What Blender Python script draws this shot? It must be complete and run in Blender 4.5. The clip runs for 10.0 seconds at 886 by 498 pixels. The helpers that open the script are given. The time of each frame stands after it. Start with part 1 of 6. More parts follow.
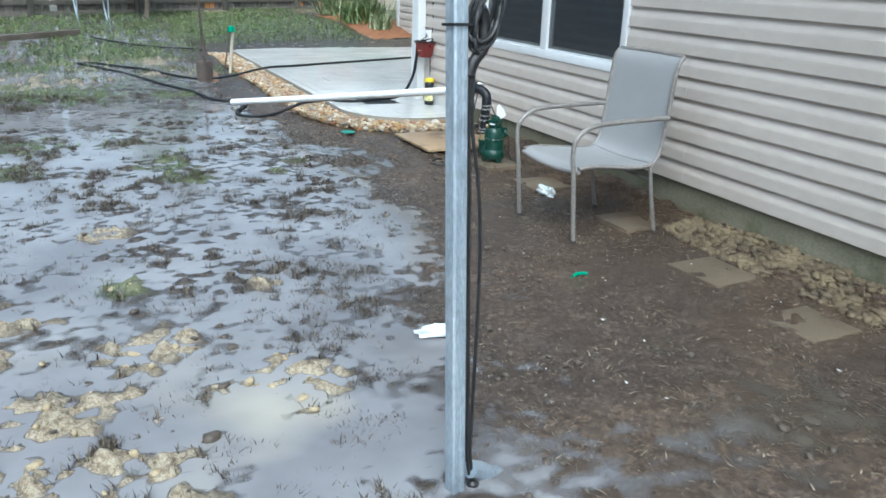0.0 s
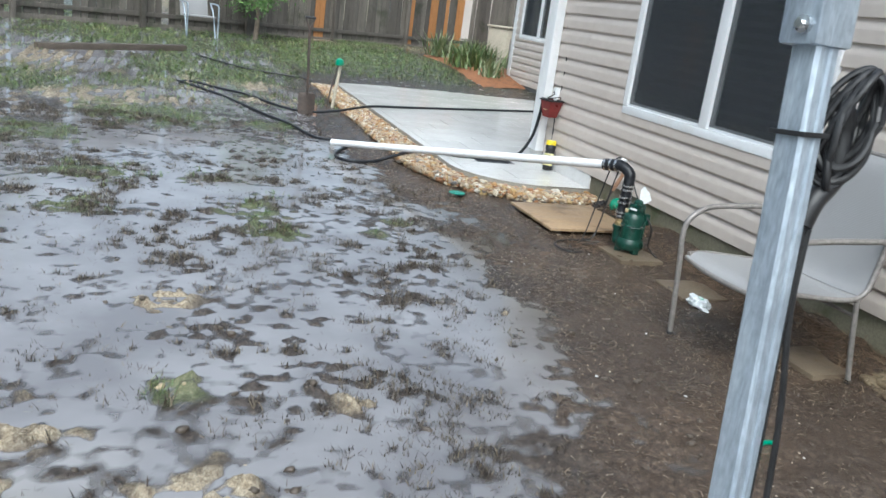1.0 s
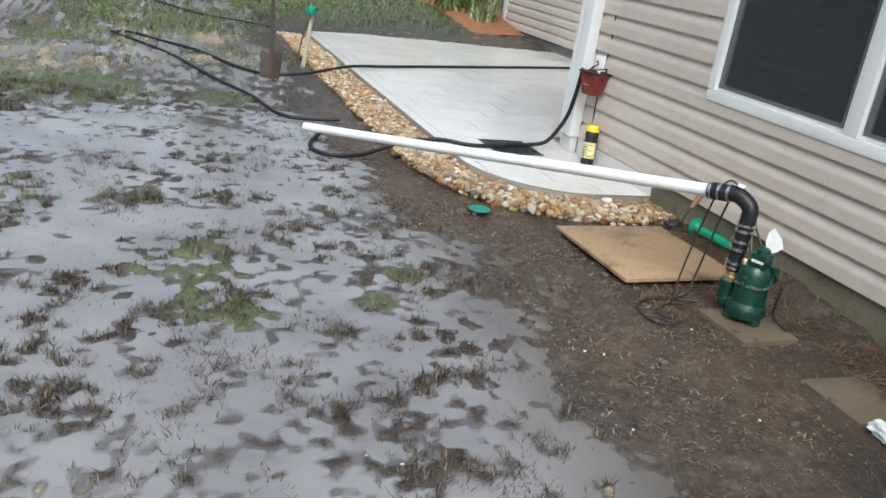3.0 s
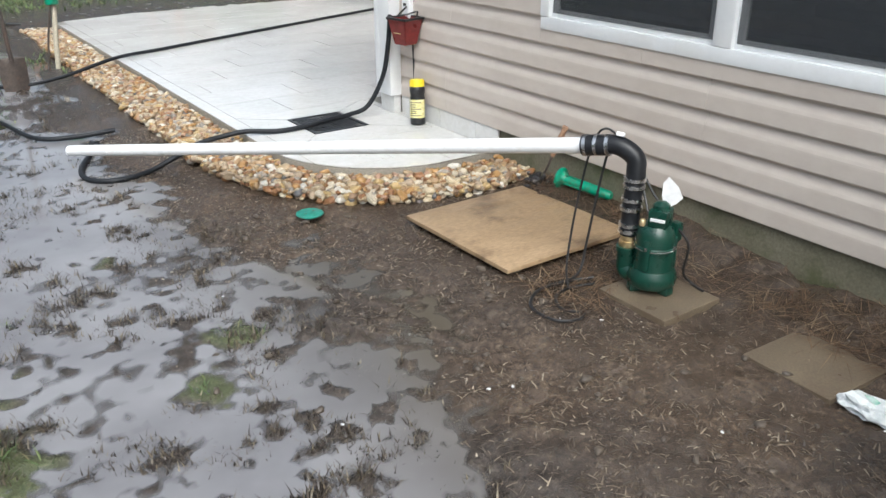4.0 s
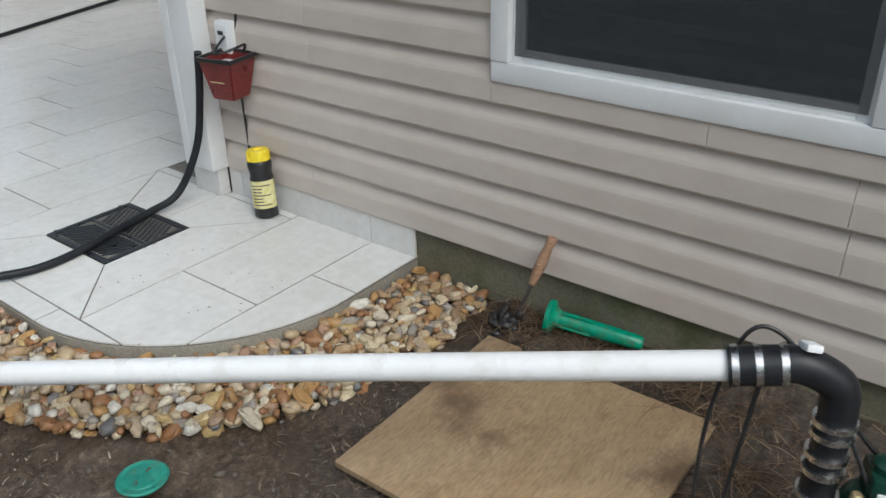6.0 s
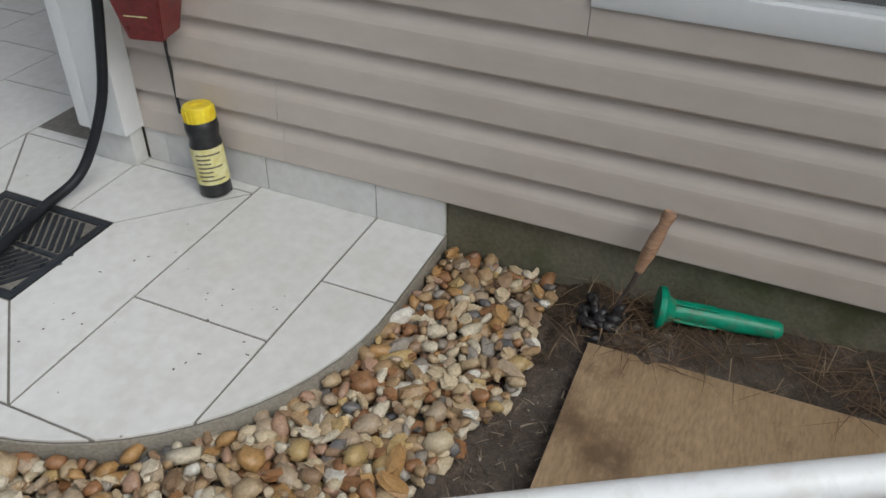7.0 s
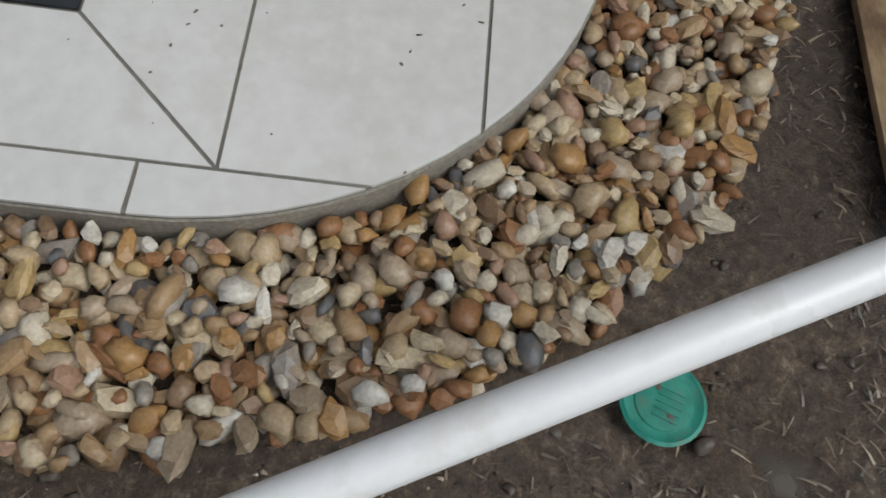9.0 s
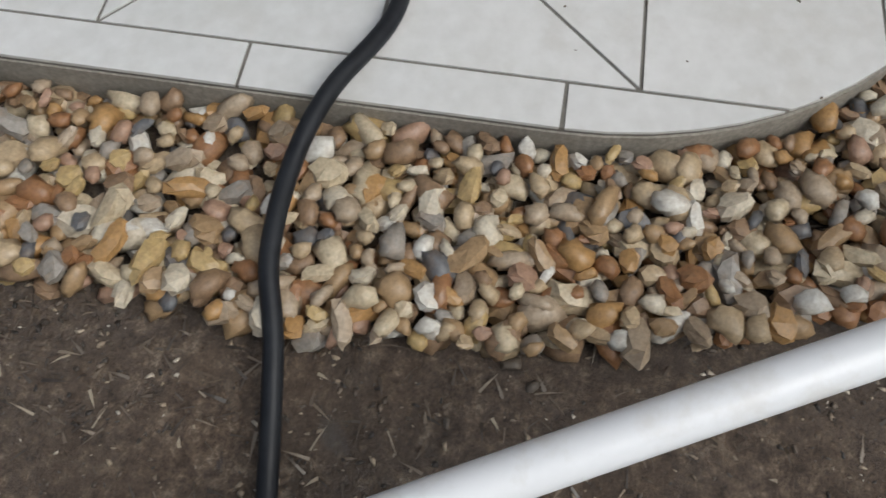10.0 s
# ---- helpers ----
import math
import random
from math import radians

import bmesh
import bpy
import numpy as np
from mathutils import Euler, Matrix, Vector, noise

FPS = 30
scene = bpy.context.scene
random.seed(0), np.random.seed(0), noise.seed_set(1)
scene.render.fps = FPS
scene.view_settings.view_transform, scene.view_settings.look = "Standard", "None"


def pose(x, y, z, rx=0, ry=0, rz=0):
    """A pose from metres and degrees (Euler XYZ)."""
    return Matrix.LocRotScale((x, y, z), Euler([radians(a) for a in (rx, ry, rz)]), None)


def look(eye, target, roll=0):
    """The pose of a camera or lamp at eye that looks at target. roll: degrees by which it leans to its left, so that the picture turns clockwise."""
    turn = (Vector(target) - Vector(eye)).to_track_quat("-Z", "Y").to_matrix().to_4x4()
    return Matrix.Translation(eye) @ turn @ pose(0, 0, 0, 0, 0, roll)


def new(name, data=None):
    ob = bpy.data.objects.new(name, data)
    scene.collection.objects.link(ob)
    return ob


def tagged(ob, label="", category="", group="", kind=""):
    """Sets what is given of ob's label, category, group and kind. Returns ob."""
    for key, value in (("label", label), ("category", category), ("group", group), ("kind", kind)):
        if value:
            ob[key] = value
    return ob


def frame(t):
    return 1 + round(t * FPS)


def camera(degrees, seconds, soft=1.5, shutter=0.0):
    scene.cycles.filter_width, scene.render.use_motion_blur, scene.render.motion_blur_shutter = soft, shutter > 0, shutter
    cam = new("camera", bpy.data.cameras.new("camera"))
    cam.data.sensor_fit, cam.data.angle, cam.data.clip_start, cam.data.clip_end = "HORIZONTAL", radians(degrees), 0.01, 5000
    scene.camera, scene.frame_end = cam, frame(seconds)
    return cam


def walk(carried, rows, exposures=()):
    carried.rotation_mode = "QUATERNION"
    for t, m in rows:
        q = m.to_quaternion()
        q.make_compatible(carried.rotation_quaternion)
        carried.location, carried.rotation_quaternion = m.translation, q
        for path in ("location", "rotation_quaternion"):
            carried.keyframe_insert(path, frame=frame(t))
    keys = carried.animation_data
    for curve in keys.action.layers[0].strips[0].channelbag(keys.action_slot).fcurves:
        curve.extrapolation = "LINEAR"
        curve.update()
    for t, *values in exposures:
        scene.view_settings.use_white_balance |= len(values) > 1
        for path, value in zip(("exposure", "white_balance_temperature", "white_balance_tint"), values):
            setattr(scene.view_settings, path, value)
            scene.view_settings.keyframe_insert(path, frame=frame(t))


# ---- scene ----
cam = camera(56.9, 10.0, 1.5, 0.1)
PATH = [
    (0, (-0.154, 0.65, 1.507), (0.638, 2.368, 0.859), 2.0),
    (0.5, (-0.134, 1.191, 1.487), (0.54, 2.978, 0.895), 6.2),
    (1, (-0.06, 1.67, 1.478), (0.575, 3.481, 0.915), 7.6),
    (1.5, (0.046, 2.185, 1.542), (0.621, 4.044, 1.078), 10.8),
    (2, (0.128, 2.643, 1.537), (0.751, 4.498, 1.124), 16.3),
    (2.2, (0.154, 2.786, 1.525), (0.8, 4.63, 1.099), 14.8),
    (3.3, (0.306, 3.774, 1.521), (1.091, 5.438, 0.737), 5.0),
    (3.5, (0.393, 3.922, 1.531), (1.267, 5.536, 0.736), 2.1),
    (4, (0.569, 4.307, 1.504), (1.602, 5.816, 0.694), -0.3),
    (4.5, (0.727, 4.656, 1.508), (1.844, 6.093, 0.68), 0.1),
    (5, (0.928, 5.118, 1.55), (2.225, 6.385, 0.706), 0.7),
    (5.5, (1.158, 5.56, 1.55), (2.521, 6.756, 0.705), -0.8),
    (7, (1.624, 7.026, 1.483), (3.095, 7.659, 0.284), 0.7),
    (7.5, (1.742, 7.301, 1.412), (3.267, 7.562, 0.145), 0.4),
    (8, (1.749, 7.551, 1.371), (3.081, 7.566, -0.121), 2.9),
    (8.5, (1.729, 7.812, 1.264), (2.819, 7.778, -0.413), 3.6),
    (9, (1.757, 8.053, 1.239), (2.607, 7.949, -0.569), 12.8),
    (9.5, (1.684, 8.28, 1.194), (2.501, 8.263, -0.632), 7.7),
    (10, (1.511, 8.522, 1.18), (2.42, 8.649, -0.597), 1.0),
]
EXPOSURES = [(0.0, 1.05, 5380, -2), (1.0, 0.98, 5730, 2), (1.5, 0.85, 5880, 3), (2.0, 0.68, 5930, 3), (3.5, 0.9, 6080, 5), (4.5, 0.95, 6080, 5), (5.0, 0.75, 6030, 4), (5.5, 0.5, 5980, 3), (7.0, 0.0, 6130, 5), (7.5, 0.1, 6180, 6), (8.0, 0.2, 6180, 6), (8.5, 0.05, 6130, 5), (9.0, -0.15, 6130, 5), (10.0, 0.0, 6130, 6)]
walk(cam, [(t, look(eye, target, roll)) for t, eye, target, roll in PATH], EXPOSURES)

# ---- world and light: a bright overcast sky ----
world = bpy.data.worlds.new("overcast_sky")
scene.world = world
world.use_nodes = True
wn = world.node_tree
wn.nodes.clear()
sky = wn.nodes.new("ShaderNodeTexSky")
sky.sky_type = "NISHITA"
sky.sun_disc = False
sky.sun_elevation, sky.sun_rotation = radians(52), radians(200)
sky.air_density, sky.dust_density, sky.ozone_density = 1.0, 6.0, 1.0
grey = wn.nodes.new("ShaderNodeHueSaturation")
grey.inputs["Saturation"].default_value = 0.5
sky_bg = wn.nodes.new("ShaderNodeBackground")
sky_bg.inputs["Strength"].default_value = 0.13
sky_out = wn.nodes.new("ShaderNodeOutputWorld")
wn.links.new(sky.outputs[0], grey.inputs["Color"])
wn.links.new(grey.outputs[0], sky_bg.inputs["Color"])
wn.links.new(sky_bg.outputs[0], sky_out.inputs["Surface"])
sun_data = bpy.data.lights.new("sun", "SUN")
sun_data.energy, sun_data.angle, sun_data.color = 0.7, radians(40), (1.0, 0.97, 0.92)
sun = new("sun", sun_data)
sun.matrix_world = look((-6, -8, 16), (0, 4, 0))


# ---- materials ----
def material(name):
    m = bpy.data.materials.new(name)
    m.use_nodes = True
    nt = m.node_tree
    return m, nt, nt.nodes["Principled BSDF"]


def node(nt, kind, **values):
    n = nt.nodes.new(kind)
    for key, value in values.items():
        n.inputs[key.replace("_", " ")].default_value = value
    return n


def ramp(nt, fac, stops, constant=False):
    r = nt.nodes.new("ShaderNodeValToRGB")
    if constant:
        r.color_ramp.interpolation = "CONSTANT"
    els = r.color_ramp.elements
    while len(els) < len(stops):
        els.new(0.5)
    for el, (p, c) in zip(els, stops):
        el.position, el.color = p, (*c, 1) if len(c) == 3 else c
    nt.links.new(fac, r.inputs["Fac"])
    return r.outputs["Color"]


def noise_tex(nt, scale, detail=4.0, stretch=None, rough=0.55, local=False):
    if local:
        src = nt.nodes.new("ShaderNodeTexCoord").outputs["Object"]
    else:
        src = nt.nodes.new("ShaderNodeNewGeometry").outputs["Position"]
    if stretch:
        mp = nt.nodes.new("ShaderNodeMapping")
        mp.inputs["Scale"].default_value = stretch
        nt.links.new(src, mp.inputs["Vector"])
        src = mp.outputs["Vector"]
    n = node(nt, "ShaderNodeTexNoise", Scale=scale, Detail=detail, Roughness=rough)
    nt.links.new(src, n.inputs["Vector"])
    return n.outputs["Fac"]


def mixed(nt, fac, a, b, blend="MIX"):
    n = nt.nodes.new("ShaderNodeMix")
    n.data_type, n.blend_type = "RGBA", blend
    for value, slot in ((fac, 0), (a, 6), (b, 7)):
        if isinstance(value, bpy.types.NodeSocket):
            nt.links.new(value, n.inputs[slot])
        elif slot == 0:
            n.inputs[0].default_value = value
        else:
            n.inputs[slot].default_value = (*value, 1)
    return n.outputs[2]


def bump(nt, bsdf, height, strength, distance):
    b = node(nt, "ShaderNodeBump", Strength=strength, Distance=distance)
    nt.links.new(height, b.inputs["Height"])
    nt.links.new(b.outputs["Normal"], bsdf.inputs["Normal"])


def surface(name, a, b, scale=8.0, rough=(0.4, 0.6), metal=0.0, bumps=0.15, fine=60.0, stain=None, stretch=None, coat=0.0, vary=0.0, spec=0.5, grit=0.35):
    """A general surface: two tones by coarse noise, grain by fine noise, stains, uneven gloss and fine relief."""
    m, nt, bsdf = material(name)
    coarse, grain = noise_tex(nt, scale, 5, stretch), noise_tex(nt, fine, 3, stretch)
    col = mixed(nt, ramp(nt, coarse, [(0.3, (0, 0, 0)), (0.7, (1, 1, 1))]), a, b)
    col = mixed(nt, grit, col, ramp(nt, grain, [(0.3, (0.25, 0.25, 0.25)), (0.7, (0.85, 0.85, 0.85))]), "OVERLAY")
    if stain:
        tone, amount, size = stain
        mask = ramp(nt, noise_tex(nt, size, 6, None, 0.65), [(0.52, (0, 0, 0)), (0.66, (amount,) * 3)])
        col = mixed(nt, mask, col, tone)
    if vary:
        info = nt.nodes.new("ShaderNodeObjectInfo")
        col = mixed(nt, 1.0, col, ramp(nt, info.outputs["Random"], [(0, (1 - vary,) * 3), (1, (1.0,) * 3)]), "MULTIPLY")
    nt.links.new(col, bsdf.inputs["Base Color"])
    nt.links.new(ramp(nt, coarse, [(0.3, (rough[0],) * 3), (0.7, (rough[1],) * 3)]), bsdf.inputs["Roughness"])
    bsdf.inputs["Metallic"].default_value = metal
    bsdf.inputs["Coat Weight"].default_value = coat
    bsdf.inputs["Specular IOR Level"].default_value = spec
    if bumps:
        bump(nt, bsdf, grain, bumps, 0.003)
    return m


M_SIDING = surface("beige_vinyl_siding", (0.525, 0.465, 0.415), (0.565, 0.50, 0.45), 1.2, (0.38, 0.5), bumps=0.02, fine=18, stretch=(1, 0.5, 1), stain=((0.48, 0.42, 0.365), 0.35, 2.0), vary=0.05, grit=0.08)
M_WHITE = surface("white_vinyl_trim", (0.80, 0.81, 0.82), (0.74, 0.75, 0.76), 3, (0.3, 0.45), bumps=0.02, grit=0.08, stain=((0.66, 0.64, 0.60), 0.25, 5))
M_PVC = surface("white_pvc_pipe", (0.82, 0.82, 0.83), (0.79, 0.79, 0.80), 5, (0.25, 0.4), bumps=0.01, grit=0.08, stain=((0.62, 0.59, 0.54), 0.4, 14))
M_BLOCK = surface("mossy_concrete_foundation", (0.125, 0.115, 0.075), (0.19, 0.175, 0.125), 3, (0.55, 0.8), bumps=0.5, fine=90, stain=((0.075, 0.085, 0.035), 0.8, 5))
M_SLABEDGE = surface("concrete_slab_edge", (0.22, 0.20, 0.17), (0.30, 0.275, 0.235), 4, (0.5, 0.75), bumps=0.4, fine=120)
M_TILE = surface("pale_porcelain_paving", (0.61, 0.605, 0.585), (0.68, 0.67, 0.655), 2.2, (0.04, 0.16), bumps=0.02, fine=30, stain=((0.55, 0.53, 0.49), 0.35, 9), vary=0.04, grit=0.15)
M_GROUT = surface("dark_grout", (0.13, 0.12, 0.105), (0.19, 0.175, 0.15), 9, (0.5, 0.8))
M_PAVER = surface("wet_sandstone_paver", (0.105, 0.080, 0.055), (0.155, 0.122, 0.083), 7, (0.25, 0.55), bumps=0.4, fine=130, stain=((0.10, 0.072, 0.048), 0.8, 6))
M_PLY = surface("wet_plywood", (0.275, 0.185, 0.105), (0.36, 0.255, 0.155), 5, (0.3, 0.55), bumps=0.3, fine=45, stretch=(0.8, 3, 1), stain=((0.12, 0.075, 0.042), 0.85, 4.0))
M_GREEN = surface("dark_green_cast_iron", (0.003, 0.030, 0.020), (0.006, 0.046, 0.031), 14, (0.22, 0.4), bumps=0.25, fine=150, stain=((0.018, 0.045, 0.032), 0.6, 18))
M_TEAL = surface("green_plastic", (0.0, 0.205, 0.115), (0.006, 0.26, 0.15), 16, (0.3, 0.45), bumps=0.08, stain=((0.10, 0.10, 0.06), 0.6, 22))
M_LID = surface("weathered_turquoise_plastic", (0.012, 0.185, 0.14), (0.03, 0.245, 0.185), 25, (0.4, 0.6), bumps=0.2, stain=((0.10, 0.11, 0.08), 0.6, 30))
M_RUBBER = surface("black_rubber", (0.009, 0.010, 0.012), (0.018, 0.019, 0.023), 20, (0.3, 0.5), bumps=0.12, spec=0.35)
M_HOSE = surface("matt_black_hose", (0.008, 0.009, 0.012), (0.016, 0.018, 0.022), 20, (0.42, 0.6), bumps=0.1, spec=0.3)
M_CLAMP = surface("stainless_hose_clamp", (0.55, 0.55, 0.55), (0.68, 0.68, 0.68), 30, (0.2, 0.35), metal=1.0, bumps=0.1)
M_BRASS = surface("brass_fitting", (0.58, 0.43, 0.23), (0.70, 0.55, 0.33), 30, (0.3, 0.45), metal=0.8, bumps=0.1)
M_GALV = surface("galvanised_steel_post", (0.34, 0.40, 0.47), (0.46, 0.52, 0.58), 9, (0.3, 0.5), metal=0.55, bumps=0.1, fine=80, stretch=(3, 3, 0.5), stain=((0.27, 0.31, 0.36), 0.6, 12))
M_CHAIR = surface("taupe_powder_coated_frame", (0.19, 0.175, 0.165), (0.25, 0.23, 0.215), 10, (0.3, 0.5), metal=0.2, bumps=0.1)
M_RED = surface("dark_red_plastic", (0.125, 0.014, 0.013), (0.18, 0.024, 0.022), 15, (0.25, 0.45), bumps=0.1, stain=((0.10, 0.012, 0.012), 0.5, 12))
M_BLACKP = surface("black_plastic", (0.012, 0.012, 0.013), (0.022, 0.022, 0.024), 15, (0.25, 0.4), bumps=0.05)
M_YELLOW = surface("yellow_plastic", (0.78, 0.58, 0.02), (0.86, 0.66, 0.035), 15, (0.3, 0.45), bumps=0.06)
M_LABEL = surface("pale_yellow_label", (0.62, 0.56, 0.20), (0.70, 0.66, 0.38), 30, (0.4, 0.5), bumps=0.02)
M_INK = surface("dark_print", (0.10, 0.09, 0.06), (0.15, 0.13, 0.09), 40, (0.4, 0.5), bumps=0.0)
M_PAPER = surface("white_paper", (0.74, 0.74, 0.75), (0.80, 0.80, 0.81), 20, (0.5, 0.7), bumps=0.2)
M_WOODH = surface("worn_wooden_handle", (0.23, 0.125, 0.075), (0.40, 0.25, 0.16), 25, (0.4, 0.6), bumps=0.2, stretch=(1, 1, 5))
M_RUST = surface("dark_rusty_steel", (0.055, 0.045, 0.042), (0.10, 0.078, 0.065), 14, (0.45, 0.7), metal=0.3, bumps=0.3, stain=((0.16, 0.08, 0.045), 0.5, 9))
M_FENCE = surface("weathered_grey_fence_board", (0.105, 0.092, 0.078), (0.17, 0.15, 0.128), 3, (0.65, 0.85), bumps=0.4, fine=20, stretch=(8, 8, 0.6), stain=((0.055, 0.06, 0.036), 0.8, 1.6), vary=0.45)
M_FENCEN = surface("new_orange_cedar_board", (0.36, 0.155, 0.05), (0.46, 0.22, 0.08), 4, (0.6, 0.8), bumps=0.3, fine=20, stretch=(8, 8, 0.6), vary=0.3)
M_ROOF = surface("grey_asphalt_shingle", (0.105, 0.11, 0.12), (0.16, 0.165, 0.175), 3, (0.75, 0.9), bumps=0.4, fine=25, stretch=(1, 1, 1))
M_MULCH = surface("orange_bark_mulch", (0.21, 0.085, 0.035), (0.30, 0.135, 0.06), 12, (0.7, 0.9), bumps=0.8, fine=60, stain=((0.10, 0.05, 0.03), 0.7, 9))
M_BARK = surface("grey_brown_bark", (0.10, 0.08, 0.06), (0.16, 0.13, 0.10), 14, (0.8, 0.95), bumps=0.6)
M_BEIGEBOX = surface("beige_painted_metal", (0.42, 0.38, 0.30), (0.48, 0.43, 0.34), 4, (0.45, 0.6), bumps=0.05)
M_GRATE = surface("black_cast_drain_grate", (0.012, 0.014, 0.017), (0.028, 0.031, 0.036), 25, (0.25, 0.45), bumps=0.2)
# dark grey holds the unlit look of the room; the sheathing shares it
M_ROOM = surface("dark_toned_interior", (0.10, 0.10, 0.10), (0.13, 0.125, 0.12), 3, (0.7, 0.9), bumps=0.0)
M_BLIND = surface("dark_slatted_shutter", (0.05, 0.05, 0.052), (0.075, 0.072, 0.07), 6, (0.5, 0.7), bumps=0.05)
M_CLOD = surface("wet_mud_clod", (0.055, 0.042, 0.033), (0.105, 0.085, 0.065), 18, (0.35, 0.65), bumps=0.5, fine=120)
M_SANDCLOD = surface("yellow_clay_lump", (0.30, 0.235, 0.145), (0.40, 0.325, 0.205), 18, (0.45, 0.7), bumps=0.5, fine=120)
M_CABLE = surface("black_cable", (0.010, 0.010, 0.011), (0.02, 0.02, 0.021), 30, (0.35, 0.5), bumps=0.1)
M_TIMBER = surface("dark_soaked_timber", (0.06, 0.047, 0.037), (0.10, 0.082, 0.065), 9, (0.5, 0.7), bumps=0.5, stretch=(1, 1, 1))


def stone_material(name, per_island):
    m, nt, bsdf = material(name)
    if per_island:
        rnd = nt.nodes.new("ShaderNodeNewGeometry").outputs["Random Per Island"]
    else:
        rnd = nt.nodes.new("ShaderNodeObjectInfo").outputs["Random"]
    tones = [(0.0, (0.318, 0.211, 0.112)), (0.11, (0.404, 0.305, 0.189)), (0.22, (0.249, 0.120, 0.052)), (0.31, (0.473, 0.391, 0.267)), (0.42, (0.232, 0.150, 0.090)),
             (0.51, (0.353, 0.275, 0.194)), (0.60, (0.353, 0.202, 0.077)), (0.68, (0.258, 0.232, 0.202)), (0.74, (0.516, 0.456, 0.353)), (0.82, (0.112, 0.112, 0.116)),
             (0.84, (0.404, 0.288, 0.129)), (0.90, (0.327, 0.202, 0.138)), (0.95, (0.585, 0.555, 0.494))]
    col = ramp(nt, rnd, tones, True)
    col = mixed(nt, ramp(nt, noise_tex(nt, 45, 5), [(0.45, (0, 0, 0)), (0.75, (0.4,) * 3)]), col, (0.26, 0.16, 0.08))
    col = mixed(nt, 0.5, col, ramp(nt, noise_tex(nt, 160, 4), [(0.3, (0.3,) * 3), (0.7, (0.75,) * 3)]), "OVERLAY")
    nt.links.new(col, bsdf.inputs["Base Color"])
    nt.links.new(ramp(nt, noise_tex(nt, 30, 2), [(0.3, (0.28,) * 3), (0.7, (0.55,) * 3)]), bsdf.inputs["Roughness"])
    bump(nt, bsdf, noise_tex(nt, 130, 4), 0.3, 0.003)
    return m


M_STONE, M_STONES = stone_material("wet_river_pebble", False), stone_material("wet_river_pebbles", True)


def blade_material(name, stops, rough=0.5):
    m, nt, bsdf = material(name)
    rnd = nt.nodes.new("ShaderNodeNewGeometry").outputs["Random Per Island"]
    nt.links.new(ramp(nt, rnd, stops), bsdf.inputs["Base Color"])
    bsdf.inputs["Roughness"].default_value = rough
    return m


M_GRASS = blade_material("green_grass_blades", [(0, (0.05, 0.085, 0.022)), (0.5, (0.085, 0.14, 0.035)), (0.8, (0.14, 0.17, 0.055)), (1, (0.20, 0.17, 0.09))])
M_DEAD = blade_material("drowned_dead_grass", [(0, (0.028, 0.021, 0.018)), (0.55, (0.06, 0.046, 0.036)), (0.85, (0.105, 0.085, 0.055)), (1, (0.20, 0.16, 0.10))], 0.4)
M_TROD = blade_material("trodden_grass_bits", [(0, (0.035, 0.026, 0.02)), (0.5, (0.10, 0.074, 0.052)), (0.85, (0.20, 0.155, 0.11)), (1, (0.36, 0.30, 0.22))], 0.4)
M_STRAW = blade_material("wet_pine_straw", [(0, (0.04, 0.026, 0.016)), (0.45, (0.105, 0.058, 0.03)), (0.8, (0.18, 0.11, 0.06)), (1, (0.32, 0.24, 0.15))], 0.5)
M_LEAF = blade_material("tree_leaves", [(0, (0.06, 0.12, 0.03)), (0.6, (0.10, 0.20, 0.05)), (1, (0.16, 0.26, 0.075))], 0.5)
M_LILY = blade_material("striped_lily_leaves", [(0, (0.09, 0.14, 0.05)), (0.6, (0.20, 0.25, 0.12)), (1, (0.36, 0.38, 0.24))], 0.45)


def ground_material():
    """Wet loam with sandy, grassy and muddy patches, by three patch masks kept on the mesh."""
    m, nt, bsdf = material("wet_ground")

    def mask(name):
        a = nt.nodes.new("ShaderNodeAttribute")
        a.attribute_name = name
        return a.outputs["Fac"]

    fine, mid, tiny = noise_tex(nt, 42, 7, None, 0.72), noise_tex(nt, 5, 5), noise_tex(nt, 190, 4, None, 0.75)
    loam = ramp(nt, fine, [(0.30, (0.022, 0.017, 0.014)), (0.5, (0.05, 0.039, 0.032)), (0.62, (0.085, 0.068, 0.055)), (0.76, (0.16, 0.13, 0.105))])
    mud = ramp(nt, fine, [(0.34, (0.034, 0.023, 0.016)), (0.47, (0.075, 0.052, 0.036)), (0.56, (0.110, 0.078, 0.054)), (0.67, (0.20, 0.155, 0.112))])
    mud = mixed(nt, ramp(nt, mid, [(0.38, (0.55,) * 3), (0.56, (0, 0, 0))]), mud, (0.052, 0.036, 0.025))
    sand = ramp(nt, fine, [(0.33, (0.10, 0.075, 0.05)), (0.46, (0.27, 0.215, 0.145)), (0.58, (0.40, 0.34, 0.245)), (0.75, (0.52, 0.46, 0.36))])
    turf = ramp(nt, fine, [(0.3, (0.055, 0.065, 0.027)), (0.55, (0.105, 0.125, 0.055)), (0.75, (0.20, 0.195, 0.11))])
    col = mixed(nt, mask("mud"), loam, mud)
    col = mixed(nt, mask("sand"), col, sand)
    col = mixed(nt, mask("turf"), col, turf)
    col = mixed(nt, 0.6, col, ramp(nt, tiny, [(0.32, (0.15,) * 3), (0.68, (0.9,) * 3)]), "OVERLAY")
    nt.links.new(col, bsdf.inputs["Base Color"])
    nt.links.new(ramp(nt, mid, [(0.35, (0.08,) * 3), (0.65, (0.29,) * 3)]), bsdf.inputs["Roughness"])
    add = node(nt, "ShaderNodeMath")
    nt.links.new(fine, add.inputs[0])
    nt.links.new(tiny, add.inputs[1])
    bump(nt, bsdf, add.outputs[0], 0.55, 0.012)
    return m


